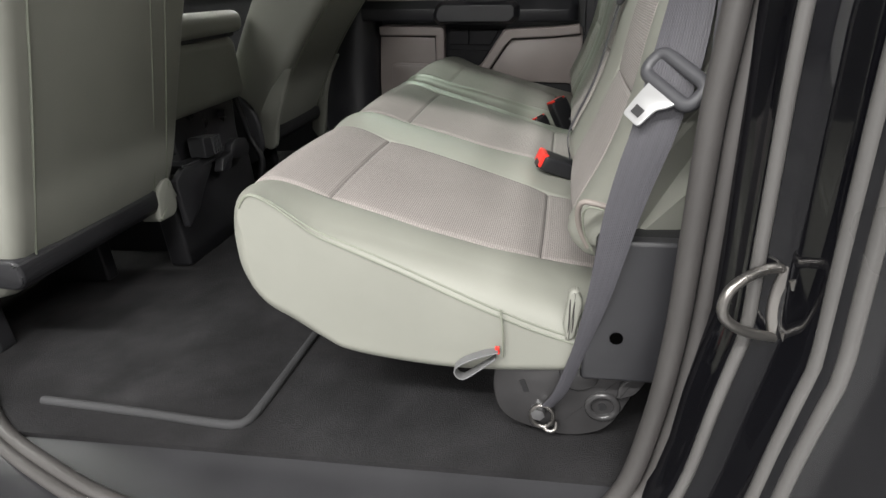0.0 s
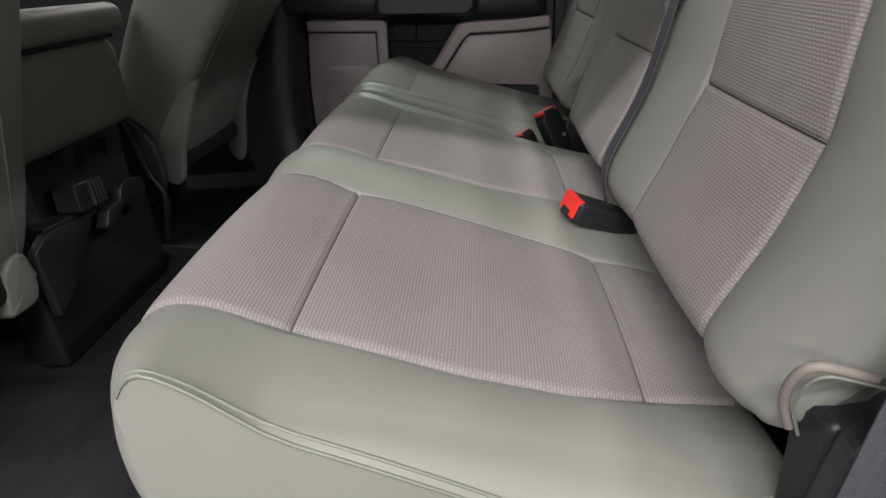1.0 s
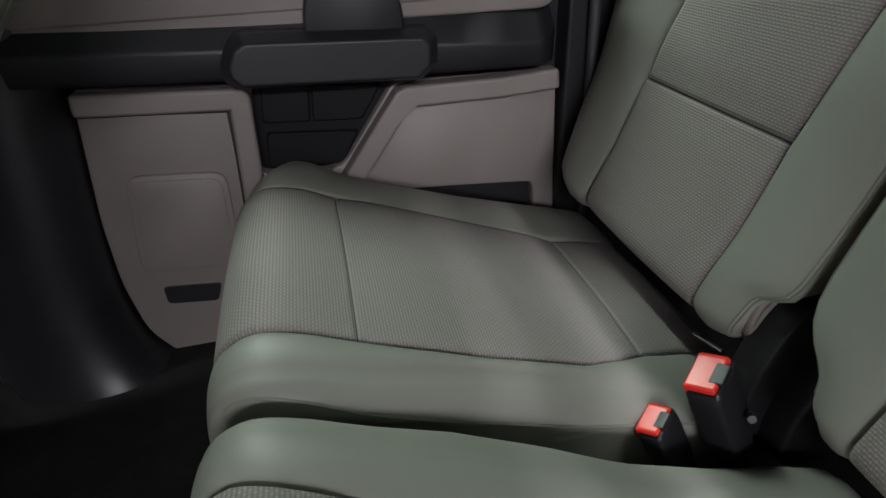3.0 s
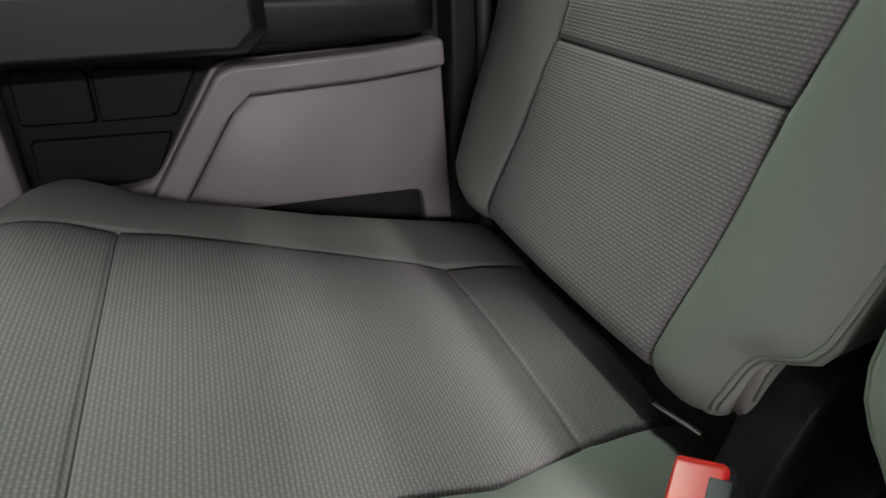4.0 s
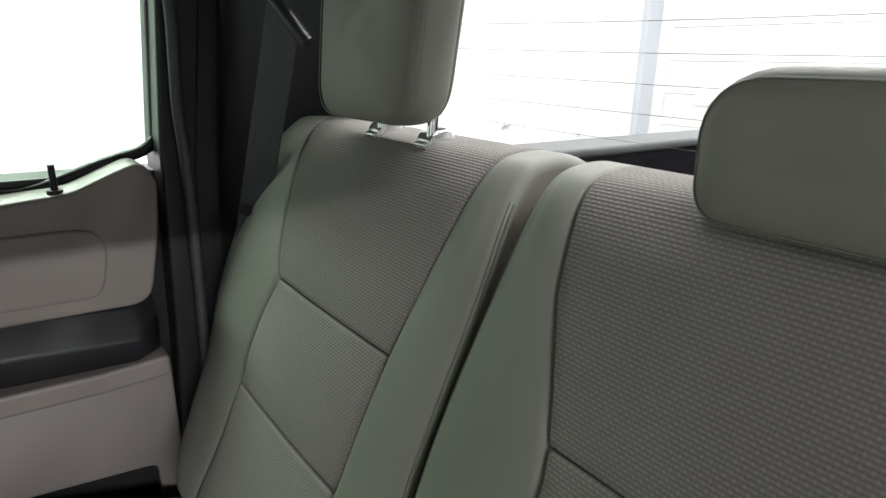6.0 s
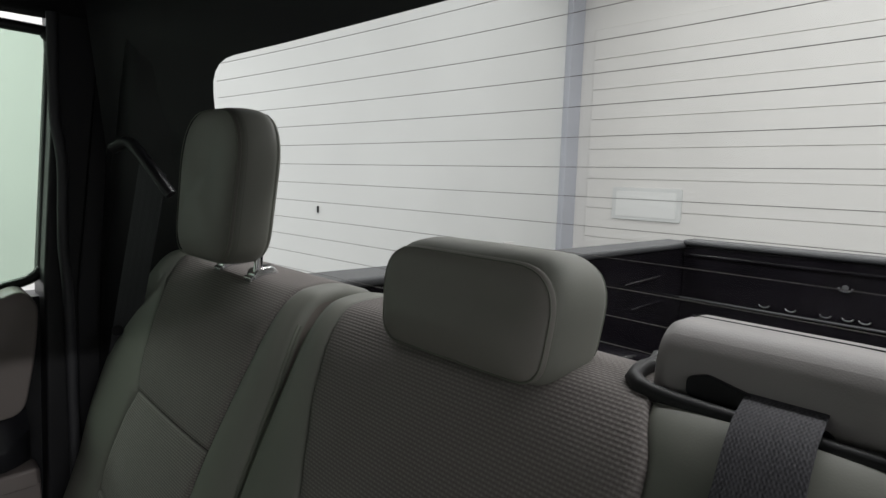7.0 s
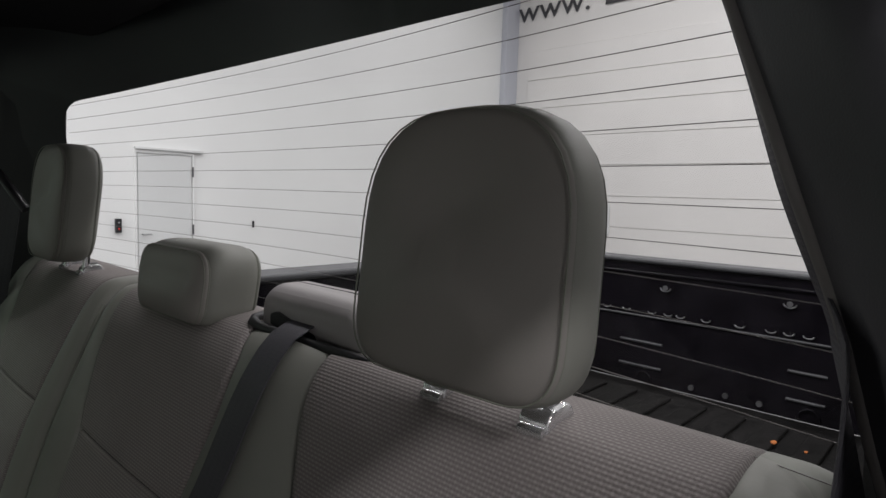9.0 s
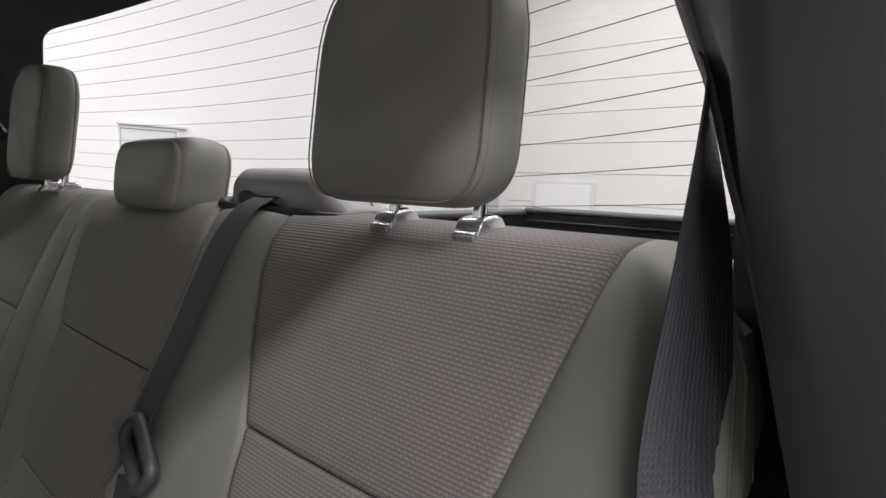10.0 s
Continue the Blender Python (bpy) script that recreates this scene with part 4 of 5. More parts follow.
part("lock_pin_collar", tube_bm([(0.384, D - 0.030, 0.785), (0.384, D - 0.030, 0.794)], 0.010, 12), BLACK, door)
wf = round_poly([(-0.30, 0.780), (0.36, 0.782), (0.46, 0.818), (0.53, 0.835), (0.56, 1.26), (-0.20, 1.28)], 0.03, 4)
frame_pts = [(x, D + 0.03, z) for x, z in spline([(p[0], p[1]) for p in wf], 0.012, closed=True)]
part("window_seal", tube_bm(frame_pts, 0.009, 8, closed=True), RUBBER_BLACK, door)
bm = bmesh.new()
f = bm.faces.new([bm.verts.new((x, D + 0.04, z)) for x, z in wf])
f.normal_update()
if f.normal.y > 0:
    f.normal_flip()
me = bpy.data.meshes.new("window_pane")
bm.to_mesh(me)
bm.free()
finish("window_pane", me, SIDE_GLASS, door, "green-tinted side glass", False)
part("door_rear_frame", prism_bm([(0.505, 0.03), (0.56, 0.03), (0.575, 0.80), (0.63, 1.30), (0.56, 1.30), (0.525, 0.85)], D - 0.02, D + 0.08, XZ, 0.006), BLACK, door)

part("rear_door_seal", tube_bm(spline([(0.552, 1.60, 0.10), (0.556, 1.60, 0.50), (0.556, 1.60, 0.80), (0.552, 1.60, 0.90), (0.556, 1.60, 1.04), (0.548, 1.60, 1.11), (0.55, 1.60, 1.28)], 0.03), 0.009, 10), CHARCOAL, door, "charcoal rubber door seal")

# B-pillar trim at the far side: a rounded section whose foot sweeps back into the sill
bm = bmesh.new()
rows = []
for z, x1, y in ((1.32, -0.20, 1.56), (0.90, -0.225, 1.57), (0.66, -0.247, 1.575), (0.556, -0.262, 1.575), (0.468, -0.274, 1.572), (0.40, -0.283, 1.570), (0.331, -0.290, 1.567), (0.26, -0.294, 1.563), (0.207, -0.294, 1.558), (0.15, -0.288, 1.551), (0.103, -0.276, 1.542), (0.07, -0.258, 1.532), (0.041, -0.228, 1.520), (0.025, -0.18, 1.508), (0.016, -0.10, 1.500), (0.010, 0.02, 1.496)):
    prof = [(-0.24, 1.70), (-0.24, y + 0.045), (-0.215, y + 0.018), (-0.17, y + 0.004), (-0.12, y - 0.002), (-0.085, y), (-0.055, y + 0.006), (-0.030, y + 0.018), (-0.012, y + 0.036), (0.0, y + 0.056), (0.0, 1.70)]
    rows.append([bm.verts.new((x1 + dx, yy, z)) for dx, yy in prof])
for a, b in zip(rows, rows[1:]):
    for i in range(len(a) - 1):
        bm.faces.new((a[i], a[i + 1], b[i + 1], b[i]))
tagged(part("pillar_trim_middle", bm, PILLAR_BLACK), "black moulded middle pillar trim with a swept foot", "pillar trim", kind="structure")
tagged(part("sill_trim_far", box_bm(-0.30, 0.6, 1.50, 1.66, -0.02, 0.035, 0.015), BLACK), "black door sill trim", "trim", kind="structure")

# ---- near door opening: sill, seal, painted jamb ----
tagged(part("sill_trim_near", prism_bm(round_poly([(-0.30, -0.06), (-0.24, 0.02), (-0.14, 0.045), (-0.10, 0.060), (-0.10, -0.06), (-0.30, -0.16)], 0.012, 3), -0.75, 0.56, YZ), BLACK), "black door sill trim", "trim", kind="structure")
seal_path = [(0.70, -0.12, 1.27), (0.665, -0.13, 1.05), (0.635, -0.135, 0.85), (0.617, -0.135, 0.656), (0.606, -0.135, 0.555), (0.599, -0.135, 0.437), (0.590, -0.135, 0.298), (0.570, -0.14, 0.174), (0.538, -0.148, 0.07), (0.47, -0.17, 0.03), (0.30, -0.22, 0.03), (0.0, -0.245, 0.035), (-0.165, -0.226, 0.05), (-0.30, -0.185, 0.055), (-0.45, -0.125, 0.06), (-0.56, -0.06, 0.075), (-0.64, -0.03, 0.16), (-0.68, -0.03, 0.4), (-0.70, -0.03, 0.8)]
seal = empty("door_seal", "grey rubber seal round the open door", "door seal", kind="structure")
part("bulb", tube_bm(spline([(x - 0.006, y, z) if x > 0.5 else (x, y, z) for x, y, z in seal_path], 0.02), 0.0125, 20), RUBBER, seal)
part("lip", tube_bm(spline([(x + 0.017, y - 0.002, z) if x > 0.5 else (x, y - 0.020, z) for x, y, z in seal_path], 0.02), 0.0095, 16), RUBBER, seal)
part("carrier", tube_bm(spline([(x + 0.005, y + 0.010, z) if x > 0.5 else (x, y - 0.010, z - 0.008) for x, y, z in seal_path], 0.02), 0.010, 12), RUBBER_BLACK, seal)
jamb = [(0.612, -0.10), (0.620, -0.150), (0.630, -0.168), (0.636, -0.188), (0.668, -0.200), (0.680, -0.230), (0.694, -0.252), (0.730, -0.262), (1.05, -0.272), (1.05, -0.13), (0.64, -0.10)]
lean = [(-0.45, -0.14), (-0.10, -0.125), (0.03, -0.085), (0.12, -0.050), (0.174, -0.036), (0.24, -0.024), (0.298, -0.012), (0.346, -0.002), (0.42, 0.0), (0.50, 0.002), (0.634, 0.006), (0.85, 0.02), (1.05, 0.05), (1.38, 0.10)]
bm = bmesh.new()
rows = []
for z, dx in lean:
    rows.append([bm.verts.new((x + dx, y, z)) for x, y in round_poly(jamb, 0.008, 3)])
m = len(rows[0])
for a, b in zip(rows, rows[1:]):
    for i in range(m):
        bm.faces.new((a[i], a[(i + 1) % m], b[(i + 1) % m], b[i]))
body_near = tagged(part("body_side", bm, PAINT), "gloss black painted door jamb and cab corner", "body panel", kind="structure")
# bright reflections in the black paint, put in as grey beads
for bx, by, br in ((0.641, -0.192, 0.0065), (0.690, -0.240, 0.0075), (0.7035, -0.257, 0.007)):
    pts = spline([(bx + dx, by, z) for z, dx in lean[1:-2]], 0.03)
    part("jamb_streak", tube_bm(pts, br, 18), JAMB_STREAK, body_near, "grey bead painting a reflected streak on the jamb")
striker = empty("door_striker", "dark steel door striker loop bolted to the jamb", "door striker", at=(0.652, -0.186, 0.380))
wire = [(0.024, -0.004, 0.036), (-0.006, -0.016, 0.042), (-0.036, -0.034, 0.034), (-0.046, -0.040, 0.018), (-0.042, -0.038, 0.000), (-0.020, -0.026, -0.020), (0.010, -0.012, -0.034), (0.030, -0.004, -0.040)]
part("loop", tube_bm(spline(wire, 0.005), 0.0052, 12), STRIKER, striker)
oval = [(0.020 + 0.019 * math.cos(a), 0.050 * math.sin(a)) for a in (k * math.pi / 12 for k in range(24))]
part("plate", prism_bm(oval, -0.014, -0.004, XZ, 0.003), STRIKER, striker)
part("plate_recess", prism_bm([(0.020 + 0.010 * math.cos(a), 0.030 * math.sin(a)) for a in (k * math.pi / 8 for k in range(16))], -0.0150, -0.0138, XZ), RUBBER_BLACK, striker)
for bz in (0.028, -0.028):
    part("bolt", tube_bm([(0.022, -0.013, bz), (0.022, -0.021, bz)], 0.008, 6), STRIKER, striker)

# ---- front seats ----
def front_seat(label, y0, y1, prof, seam, edge_lines=()):
    s = empty("front_seat", label, "seat", "front seats", at=(0, 0, 0))
    prof_r = list(prof)
    rows = []
    pts = spline(prof_r, 0.015, closed=True)
    cx, cz = sum(p.x for p in pts) / len(pts), sum(p.y for p in pts) / len(pts)
    bm = bmesh.new()
    R = 0.035
    cols = [(0.0, 1.0), (0.0, 0.5)] + [(R * (1 - math.cos(q)), R * (1 - math.sin(q)) / 0.09) for q in (0, 0.35, 0.7, 1.05, 1.4)]
    W = y1 - y0
    allc = [(o, pull) for o, pull in cols] + [(R + (W - 2 * R) * k / 12, 0.0) for k in range(1, 12)] + [(W - o, pull) for o, pull in reversed(cols)]
    for o, pull in allc:
        t = o / W
        dep = 0.004 * math.sin(math.pi * t)
        groove = 0.005 if min(abs(o - 0.055), abs(o - (W - 0.055))) < 0.018 else 0.0
        rows.append([bm.verts.new((p.x + (cx - p.x) * min(1, pull) + dep - groove * 0.5, y0 + o, p.y + (cz - p.y) * min(1, pull))) for p in pts])
    for a, b in zip(rows, rows[1:]):
        for i in range(len(pts)):
            bm.faces.new((a[i], a[(i + 1) % len(pts)], b[(i + 1) % len(pts)], b[i]))
    bmesh.ops.remove_doubles(bm, verts=bm.verts[:], dist=0.0001)
    part("backrest", bm, VINYL, s, "sage vinyl back cover")
    lines = [(y0 + 0.05, y0 + 0.05)] + list(edge_lines or [(y1 - 0.05, y1 - 0.05)])
    z_lo, z_hi = seam[0][1], seam[-1][1]
    for y_lo, y_hi in lines:
        part("back_seam", tube_bm(spline([(x, y_lo + (y_hi - y_lo) * (z - z_lo) / (z_hi - z_lo), z) for x, z in seam], 0.03), 0.0024, 6), VINYL_SEAM, s)
    part("lower_closeout", prism_bm(round_poly([(-0.60, 0.25), (-0.50, 0.240), (-0.480, 0.258), (-0.484, 0.300), (-0.60, 0.31)], 0.015, 4), y0 + 0.002, y1 - 0.03, XZ, 0.008), BLACK, s, "dark folded cloth flap under the back")
    if edge_lines:
        slant = lambda u, v, d: (d + max(0.0, v - 0.27) * 0.2, u, v)
        flap = round_poly([(0.412, 0.222), (0.426, 0.292), (0.448, 0.318), (0.478, 0.312), (0.492, 0.250), (0.476, 0.220)], [0.012, 0.01, 0.02, 0.015, 0.03, 0.02], 4)
        part("corner_flap", prism_bm(flap, -0.535, -0.480, slant, 0.006, 3), VINYL, s)
        part("flap_piping", tube_bm(spline([slant(u, v, -0.480) for u, v in ((0.416, 0.228), (0.440, 0.246), (0.458, 0.272), (0.464, 0.310))], 0.012), 0.003, 6), VINYL_SEAM, s)
    else:
        part("side_trim", prism_bm(round_poly([(-0.535, 0.20), (-0.508, 0.160), (-0.486, 0.172), (-0.470, 0.24), (-0.452, 0.33), (-0.424, 0.405), (-0.380, 0.475), (-0.398, 0.475), (-0.46, 0.40), (-0.51, 0.30)], 0.012, 4), y1 - 0.020, y1 + 0.002, XZ, 0.004), VINYL, s)
        part("side_trim", prism_bm(round_poly([(-0.525, 0.255), (-0.488, 0.232), (-0.468, 0.245), (-0.450, 0.315), (-0.412, 0.400), (-0.366, 0.485), (-0.390, 0.485), (-0.455, 0.42), (-0.51, 0.34)], 0.012, 4), y0 - 0.006, y0 + 0.020, XZ, 0.004), VINYL, s)
    part("seat_base", box_bm(-1.05, -0.56, y0 + 0.02, y1 - 0.02, 0.20, 0.36, 0.04, 3), VINYL, s)
    for yy in (y0 + 0.06, y1 - 0.10):
        part("seat_rail", box_bm(-1.05, -0.68, yy, yy + 0.04, FLOOR - 0.002, 0.20, 0.006), BLACK, s)
    return s


UPRIGHT = [(-0.52, 0.262), (-0.495, 0.288), (-0.46, 0.36), (-0.40, 0.52), (-0.34, 0.68), (-0.28, 0.84), (-0.25, 0.93), (-0.29, 0.965), (-0.36, 0.95), (-0.43, 0.82), (-0.50, 0.62), (-0.58, 0.40), (-0.62, 0.29), (-0.58, 0.258)]
RECLINED = [(-0.525, 0.258), (-0.488, 0.295), (-0.44, 0.385), (-0.385, 0.475), (-0.322, 0.562), (-0.25, 0.648), (-0.17, 0.745), (-0.105, 0.835), (-0.085, 0.90), (-0.13, 0.945), (-0.22, 0.94), (-0.37, 0.82), (-0.50, 0.64), (-0.61, 0.44), (-0.66, 0.30), (-0.61, 0.256)]
front_seat("sage vinyl driver seat seen from behind", 0.03, 0.512, UPRIGHT, [(-0.489, 0.29), (-0.394, 0.53), (-0.334, 0.69), (-0.268, 0.87)], [(0.428, 0.348), (0.474, 0.396)])
front_seat("reclined sage vinyl passenger seat seen from behind", 1.02, 1.475, RECLINED, [(-0.484, 0.295), (-0.437, 0.39), (-0.382, 0.478), (-0.319, 0.565), (-0.247, 0.651), (-0.167, 0.748)])
pc = empty("seat_hinge_cover", "charcoal hinge cover at the foot of the passenger backrest", "seat trim")
part("cover", prism_bm(round_poly([(-0.66, 0.20), (-0.55, 0.19), (-0.50, 0.24), (-0.505, 0.36), (-0.56, 0.42), (-0.66, 0.43)], [0.02, 0.03, 0.06, 0.05, 0.03, 0.02], 4), 0.992, 1.016, XZ, 0.006), CHARCOAL, pc)
part("cable", tube_bm(spline([(-0.56, 0.975, 0.44), (-0.54, 0.97, 0.36), (-0.53, 0.975, 0.28), (-0.50, 0.965, 0.22), (-0.52, 0.95, 0.12)], 0.02), 0.011, 8), BLACK, pc)
con = empty("centre_seat", "folded front middle seat with sage armrest lid", "console", at=(0, 0, 0))
part("box", box_bm(-1.0, -0.50, 0.55, 0.965, 0.42, 0.60, 0.03, 4), VINYL, con)
part("lid", box_bm(-1.0, -0.47, 0.54, 0.975, 0.605, 0.665, 0.025, 4), VINYL, con, "padded sage armrest lid")
part("hinge_gap", box_bm(-0.99, -0.50, 0.56, 0.955, 0.595, 0.61, 0.003), BLACK, con)
part("support", box_bm(-0.95, -0.53, 0.60, 0.92, 0.0, 0.42, 0.02), BLACK, con)
part("bracket", prism_bm(round_poly([(0.50, 0.062), (0.90, 0.062), (0.90, 0.255), (0.84, 0.285), (0.53, 0.285), (0.50, 0.25)], 0.012, 3), -0.56, -0.50, YZ, 0.006), BLACK, con)
facet = lambda u, v, d: (d - 0.10 * (u - 0.55), u, v)
part("bracket_wing", prism_bm(round_poly([(0.495, 0.175), (0.560, 0.200), (0.603, 0.236), (0.682, 0.288), (0.672, 0.302), (0.536, 0.318), (0.490, 0.30)], 0.006, 3), -0.492, -0.474, facet, 0.003), DARK_COVER, con)
part("tray_edge", prism_bm(round_poly([(0.54, 0.300), (0.70, 0.292), (0.86, 0.280), (0.88, 0.296), (0.70, 0.312), (0.54, 0.322)], 0.004, 2), -0.56, -0.482, YZ, 0.003), BLACK_STEEL, con)
part("tab", prism_bm(round_poly([(0.668, 0.268), (0.715, 0.262), (0.735, 0.286), (0.815, 0.270), (0.834, 0.292), (0.826, 0.322), (0.775, 0.334), (0.748, 0.326), (0.735, 0.304), (0.690, 0.300)], 0.006, 3), -0.482, -0.456, YZ, 0.003), DARK_COVER, con)
part("upper_plate", prism_bm(round_poly([(0.60, 0.30), (0.90, 0.29), (0.92, 0.43), (0.60, 0.43)], 0.02, 3), -0.58, -0.528, YZ, 0.006), BLACK_STEEL, con)
part("stud", tube_bm([(-0.53, 0.83, 0.395), (-0.505, 0.83, 0.395)], 0.012, 10), DARK_COVER, con)
part("connector", prism_bm(round_poly([(0.622, 0.318), (0.704, 0.312), (0.712, 0.362), (0.626, 0.372)], 0.006, 3), -0.51, -0.462, YZ, 0.004), DARK_COVER, con)
for k in range(4):
    part("connector_rib", box_bm(-0.4635, -0.456, 0.660 + k * 0.011, 0.665 + k * 0.011, 0.319, 0.364, 0.001), CHARCOAL, con)

# ---- floor mat seam ----
tagged(part("mat_binding", tube_bm(spline([(-0.45, -0.045, 0.066), (-0.25, -0.058, 0.066), (-0.075, -0.072, 0.066), (-0.045, -0.062, 0.066), (-0.036, -0.02, 0.066), (-0.030, 0.215, 0.066), (-0.025, 0.60, 0.066)], 0.015), 0.008, 8, 1.0), BINDING), "raised binding edge of the floor carpet", "carpet edge")

tagged(part("mat_binding", tube_bm(spline([(-0.62, 1.034, 0.064), (-0.588, 1.029, 0.064), (-0.396, 0.996, 0.064), (-0.214, 0.969, 0.064), (-0.10, 0.958, 0.064)], 0.02), 0.004, 8), BINDING), "low stitched edge where two floor carpets meet", "carpet edge")

# ---- belts ----
mid_belt = empty("seat_belt", "charcoal middle shoulder belt hanging over the backrest", "seat belt", "rear belts", at=(0, 0, 0))
pts = spline([(0.745, 0.525, 0.915), (0.712, 0.522, 0.906), (0.683, 0.520, 0.893), (0.648, 0.517, 0.85), (0.611, 0.525, 0.764), (0.580, 0.539, 0.69), (0.560, 0.535, 0.635), (0.543, 0.527, 0.582), (0.519, 0.530, 0.498), (0.498, 0.534, 0.449), (0.473, 0.529, 0.401), (0.461, 0.515, 0.365), (0.474, 0.512, 0.29)], 0.02)
strip_mesh("webbing", pts, [(0, 1, 0)] * len(pts), [0.034 + 0.010 * max(0.0, min(1.0, (q.z - 0.60) / 0.20)) for q in pts], 0.0016, WEBBING, mid_belt)
mid_v = Vector((0.012, -0.035, 0.045)).normalized()
mid_u = (Vector((0, 1, 0.1)) - mid_v * mid_v.dot(Vector((0, 1, 0.1)))).normalized()
mid_at = Matrix.Translation((0.562, 0.514, 0.657)) @ Matrix((mid_u, mid_v, mid_u.cross(mid_v))).transposed().to_4x4()
bm = tube_bm([mid_at @ Vector((u, v, 0)) for u, v in round_poly([(-0.034, -0.016), (0.034, -0.016), (0.034, 0.016), (-0.034, 0.016)], 0.012, 5)], 0.007, 10, closed=True)
part("latch_cover", bm, CHARCOAL, mid_belt, "grey plastic latch plate loop")
bm = prism_bm(round_poly([(-0.018, -0.014), (0.018, -0.014), (0.013, -0.030), (0.012, -0.080), (-0.012, -0.080), (-0.013, -0.030)], 0.004, 3), -0.0015, 0.0015, lambda u, v, d: mid_at @ Vector((u, v, d + 0.004)), 0.0008)
part("tongue", bm, SATIN, mid_belt, "pale silver belt tongue")
near_belt = empty("seat_belt", "charcoal outer belt with a silver tongue beside the open door", "seat belt", "rear belts", at=(0, 0, 0))
path = [(0.706, 0.108, 1.150), (0.705, 0.094, 1.110), (0.704, 0.076, 1.055), (0.699, 0.059, 1.015), (0.692, 0.050, 0.998), (0.684, 0.043, 0.983), (0.660, 0.030, 0.90), (0.630, 0.020, 0.785), (0.603, -0.012, 0.70), (0.576, -0.064, 0.60), (0.556, -0.080, 0.53), (0.528, -0.083, 0.438), (0.499, -0.079, 0.305), (0.460, -0.062, 0.17), (0.436, -0.053, 0.125)]
turns = [(0.90, 0.43, 0), (0.91, 0.41, 0), (0.92, 0.39, 0), (0.93, 0.36, 0), (0.94, 0.34, 0), (0.95, 0.31, 0), (0.986, -0.165, 0), (0.78, -0.62, 0), (0.62, -0.78, 0), (0.85, -0.5, 0.0), (0.95, -0.2, 0.3), (0.96, -0.15, 0.25), (0.97, -0.1, 0.22), (0.97, 0.0, 0.2), (0.97, 0, 0.2)]
pts = spline(path, 0.012)
heights = [(p[2], Vector(q)) for p, q in zip(path, turns)]
acr = []
for q in pts:
    k = next((i for i in range(len(heights) - 1) if heights[i][0] >= q.z >= heights[i + 1][0]), len(heights) - 2)
    (za, da), (zb, db) = heights[k], heights[k + 1]
    acr.append(da.lerp(db, max(0.0, min(1.0, (za - q.z) / (za - zb)))))
wid = [0.054 - 0.034 * max(0.0, min(1.0, (0.50 - q.z) / 0.26)) - 0.026 * max(0.0, min(1.0, (q.z - 0.97) / 0.04)) for q in pts]
strip_mesh("webbing", pts, acr, wid, 0.002, WEBBING, near_belt)
plate_u = Vector((0.546, -0.718, -0.43)).normalized()
plate_v = Vector((0.5, 0.25, 0.8))
plate_v = (plate_v - plate_u * plate_v.dot(plate_u)).normalized()
plate_at = Matrix.Translation((0.572, -0.077, 0.577)) @ Matrix((plate_u, plate_v, plate_u.cross(plate_v))).transposed().to_4x4()
ring = round_poly([(-0.036, -0.013), (0.036, -0.013), (0.036, 0.015), (-0.036, 0.015)], 0.012, 5)
bm = tube_bm([plate_at @ Vector((u, v, 0)) for u, v in ring], 0.0075, 10, closed=True)
part("latch_cover", bm, CHARCOAL, near_belt, "grey plastic latch plate loop")
ton = round_poly([(-0.018, -0.014), (0.026, -0.014), (0.020, -0.026), (0.012, -0.034), (0.010, -0.058), (-0.016, -0.058), (-0.018, -0.034)], 0.004, 3)
bm = prism_bm(ton, -0.0015, 0.0015, lambda u, v, d: plate_at @ Vector((u, v, d + 0.004)), 0.0008)
tong = part("tongue", bm, SATIN, near_belt, "pale silver belt tongue")
part("tongue_hole", prism_bm([(-0.009, -0.051), (0.003, -0.051), (0.003, -0.041), (-0.009, -0.041)], -0.0024, 0.0030, lambda u, v, d: plate_at @ Vector((u, v, d + 0.004))), RUBBER_BLACK, tong)
# far outer belt with its guide loop
far_belt = empty("seat_belt", "charcoal outer belt hanging from a black guide loop", "seat belt", "rear belts", at=(0, 0, 0))
bm = tube_bm(spline([(0.600, 1.468, 1.060), (0.617, 1.444, 1.071), (0.632, 1.415, 1.045), (0.650, 1.385, 1.005), (0.657, 1.376, 0.992)], 0.01), 0.009, 10)
part("guide_loop", bm, DARK_COVER, far_belt, "black plastic guide loop")
pts = spline([(0.640, 1.405, 1.03), (0.634, 1.425, 0.96), (0.626, 1.46, 0.86), (0.615, 1.51, 0.72), (0.60, 1.56, 0.55), (0.56, 1.59, 0.40)], 0.02)
strip_mesh("webbing", pts, [(0.5, -0.75, -0.3)] * len(pts), 0.05, 0.002, WEBBING, far_belt)
part("belt_stop", tube_bm([(0.606, 1.497, 0.76), (0.612, 1.512, 0.755)], 0.009, 12), BLACK, far_belt)

strap = empty("pull_strap", "grey webbing pull strap on the cushion end", "strap")
pts = spline([(0.372, -0.058, 0.222), (0.350, -0.066, 0.220), (0.325, -0.072, 0.212), (0.312, -0.072, 0.198), (0.322, -0.070, 0.184), (0.345, -0.064, 0.196), (0.368, -0.058, 0.212)], 0.006)
strip_mesh("loop", pts, [(0.1, -0.95, 0.25)] * len(pts), 0.026, 0.002, STRAP, strap)
part("red_tag", box_bm(0.368, 0.374, -0.0605, -0.0570, 0.216, 0.228, 0.001), RED, strap, "small red sewn tag")
for name, pts in (("end_panel_seam", [(0.378, -0.0575, 0.285), (0.380, -0.0588, 0.25), (0.378, -0.0575, 0.212)]),):
    part(name, tube_bm(spline(pts, 0.01), 0.0016, 6), VINYL_SEAM, bench_wide)
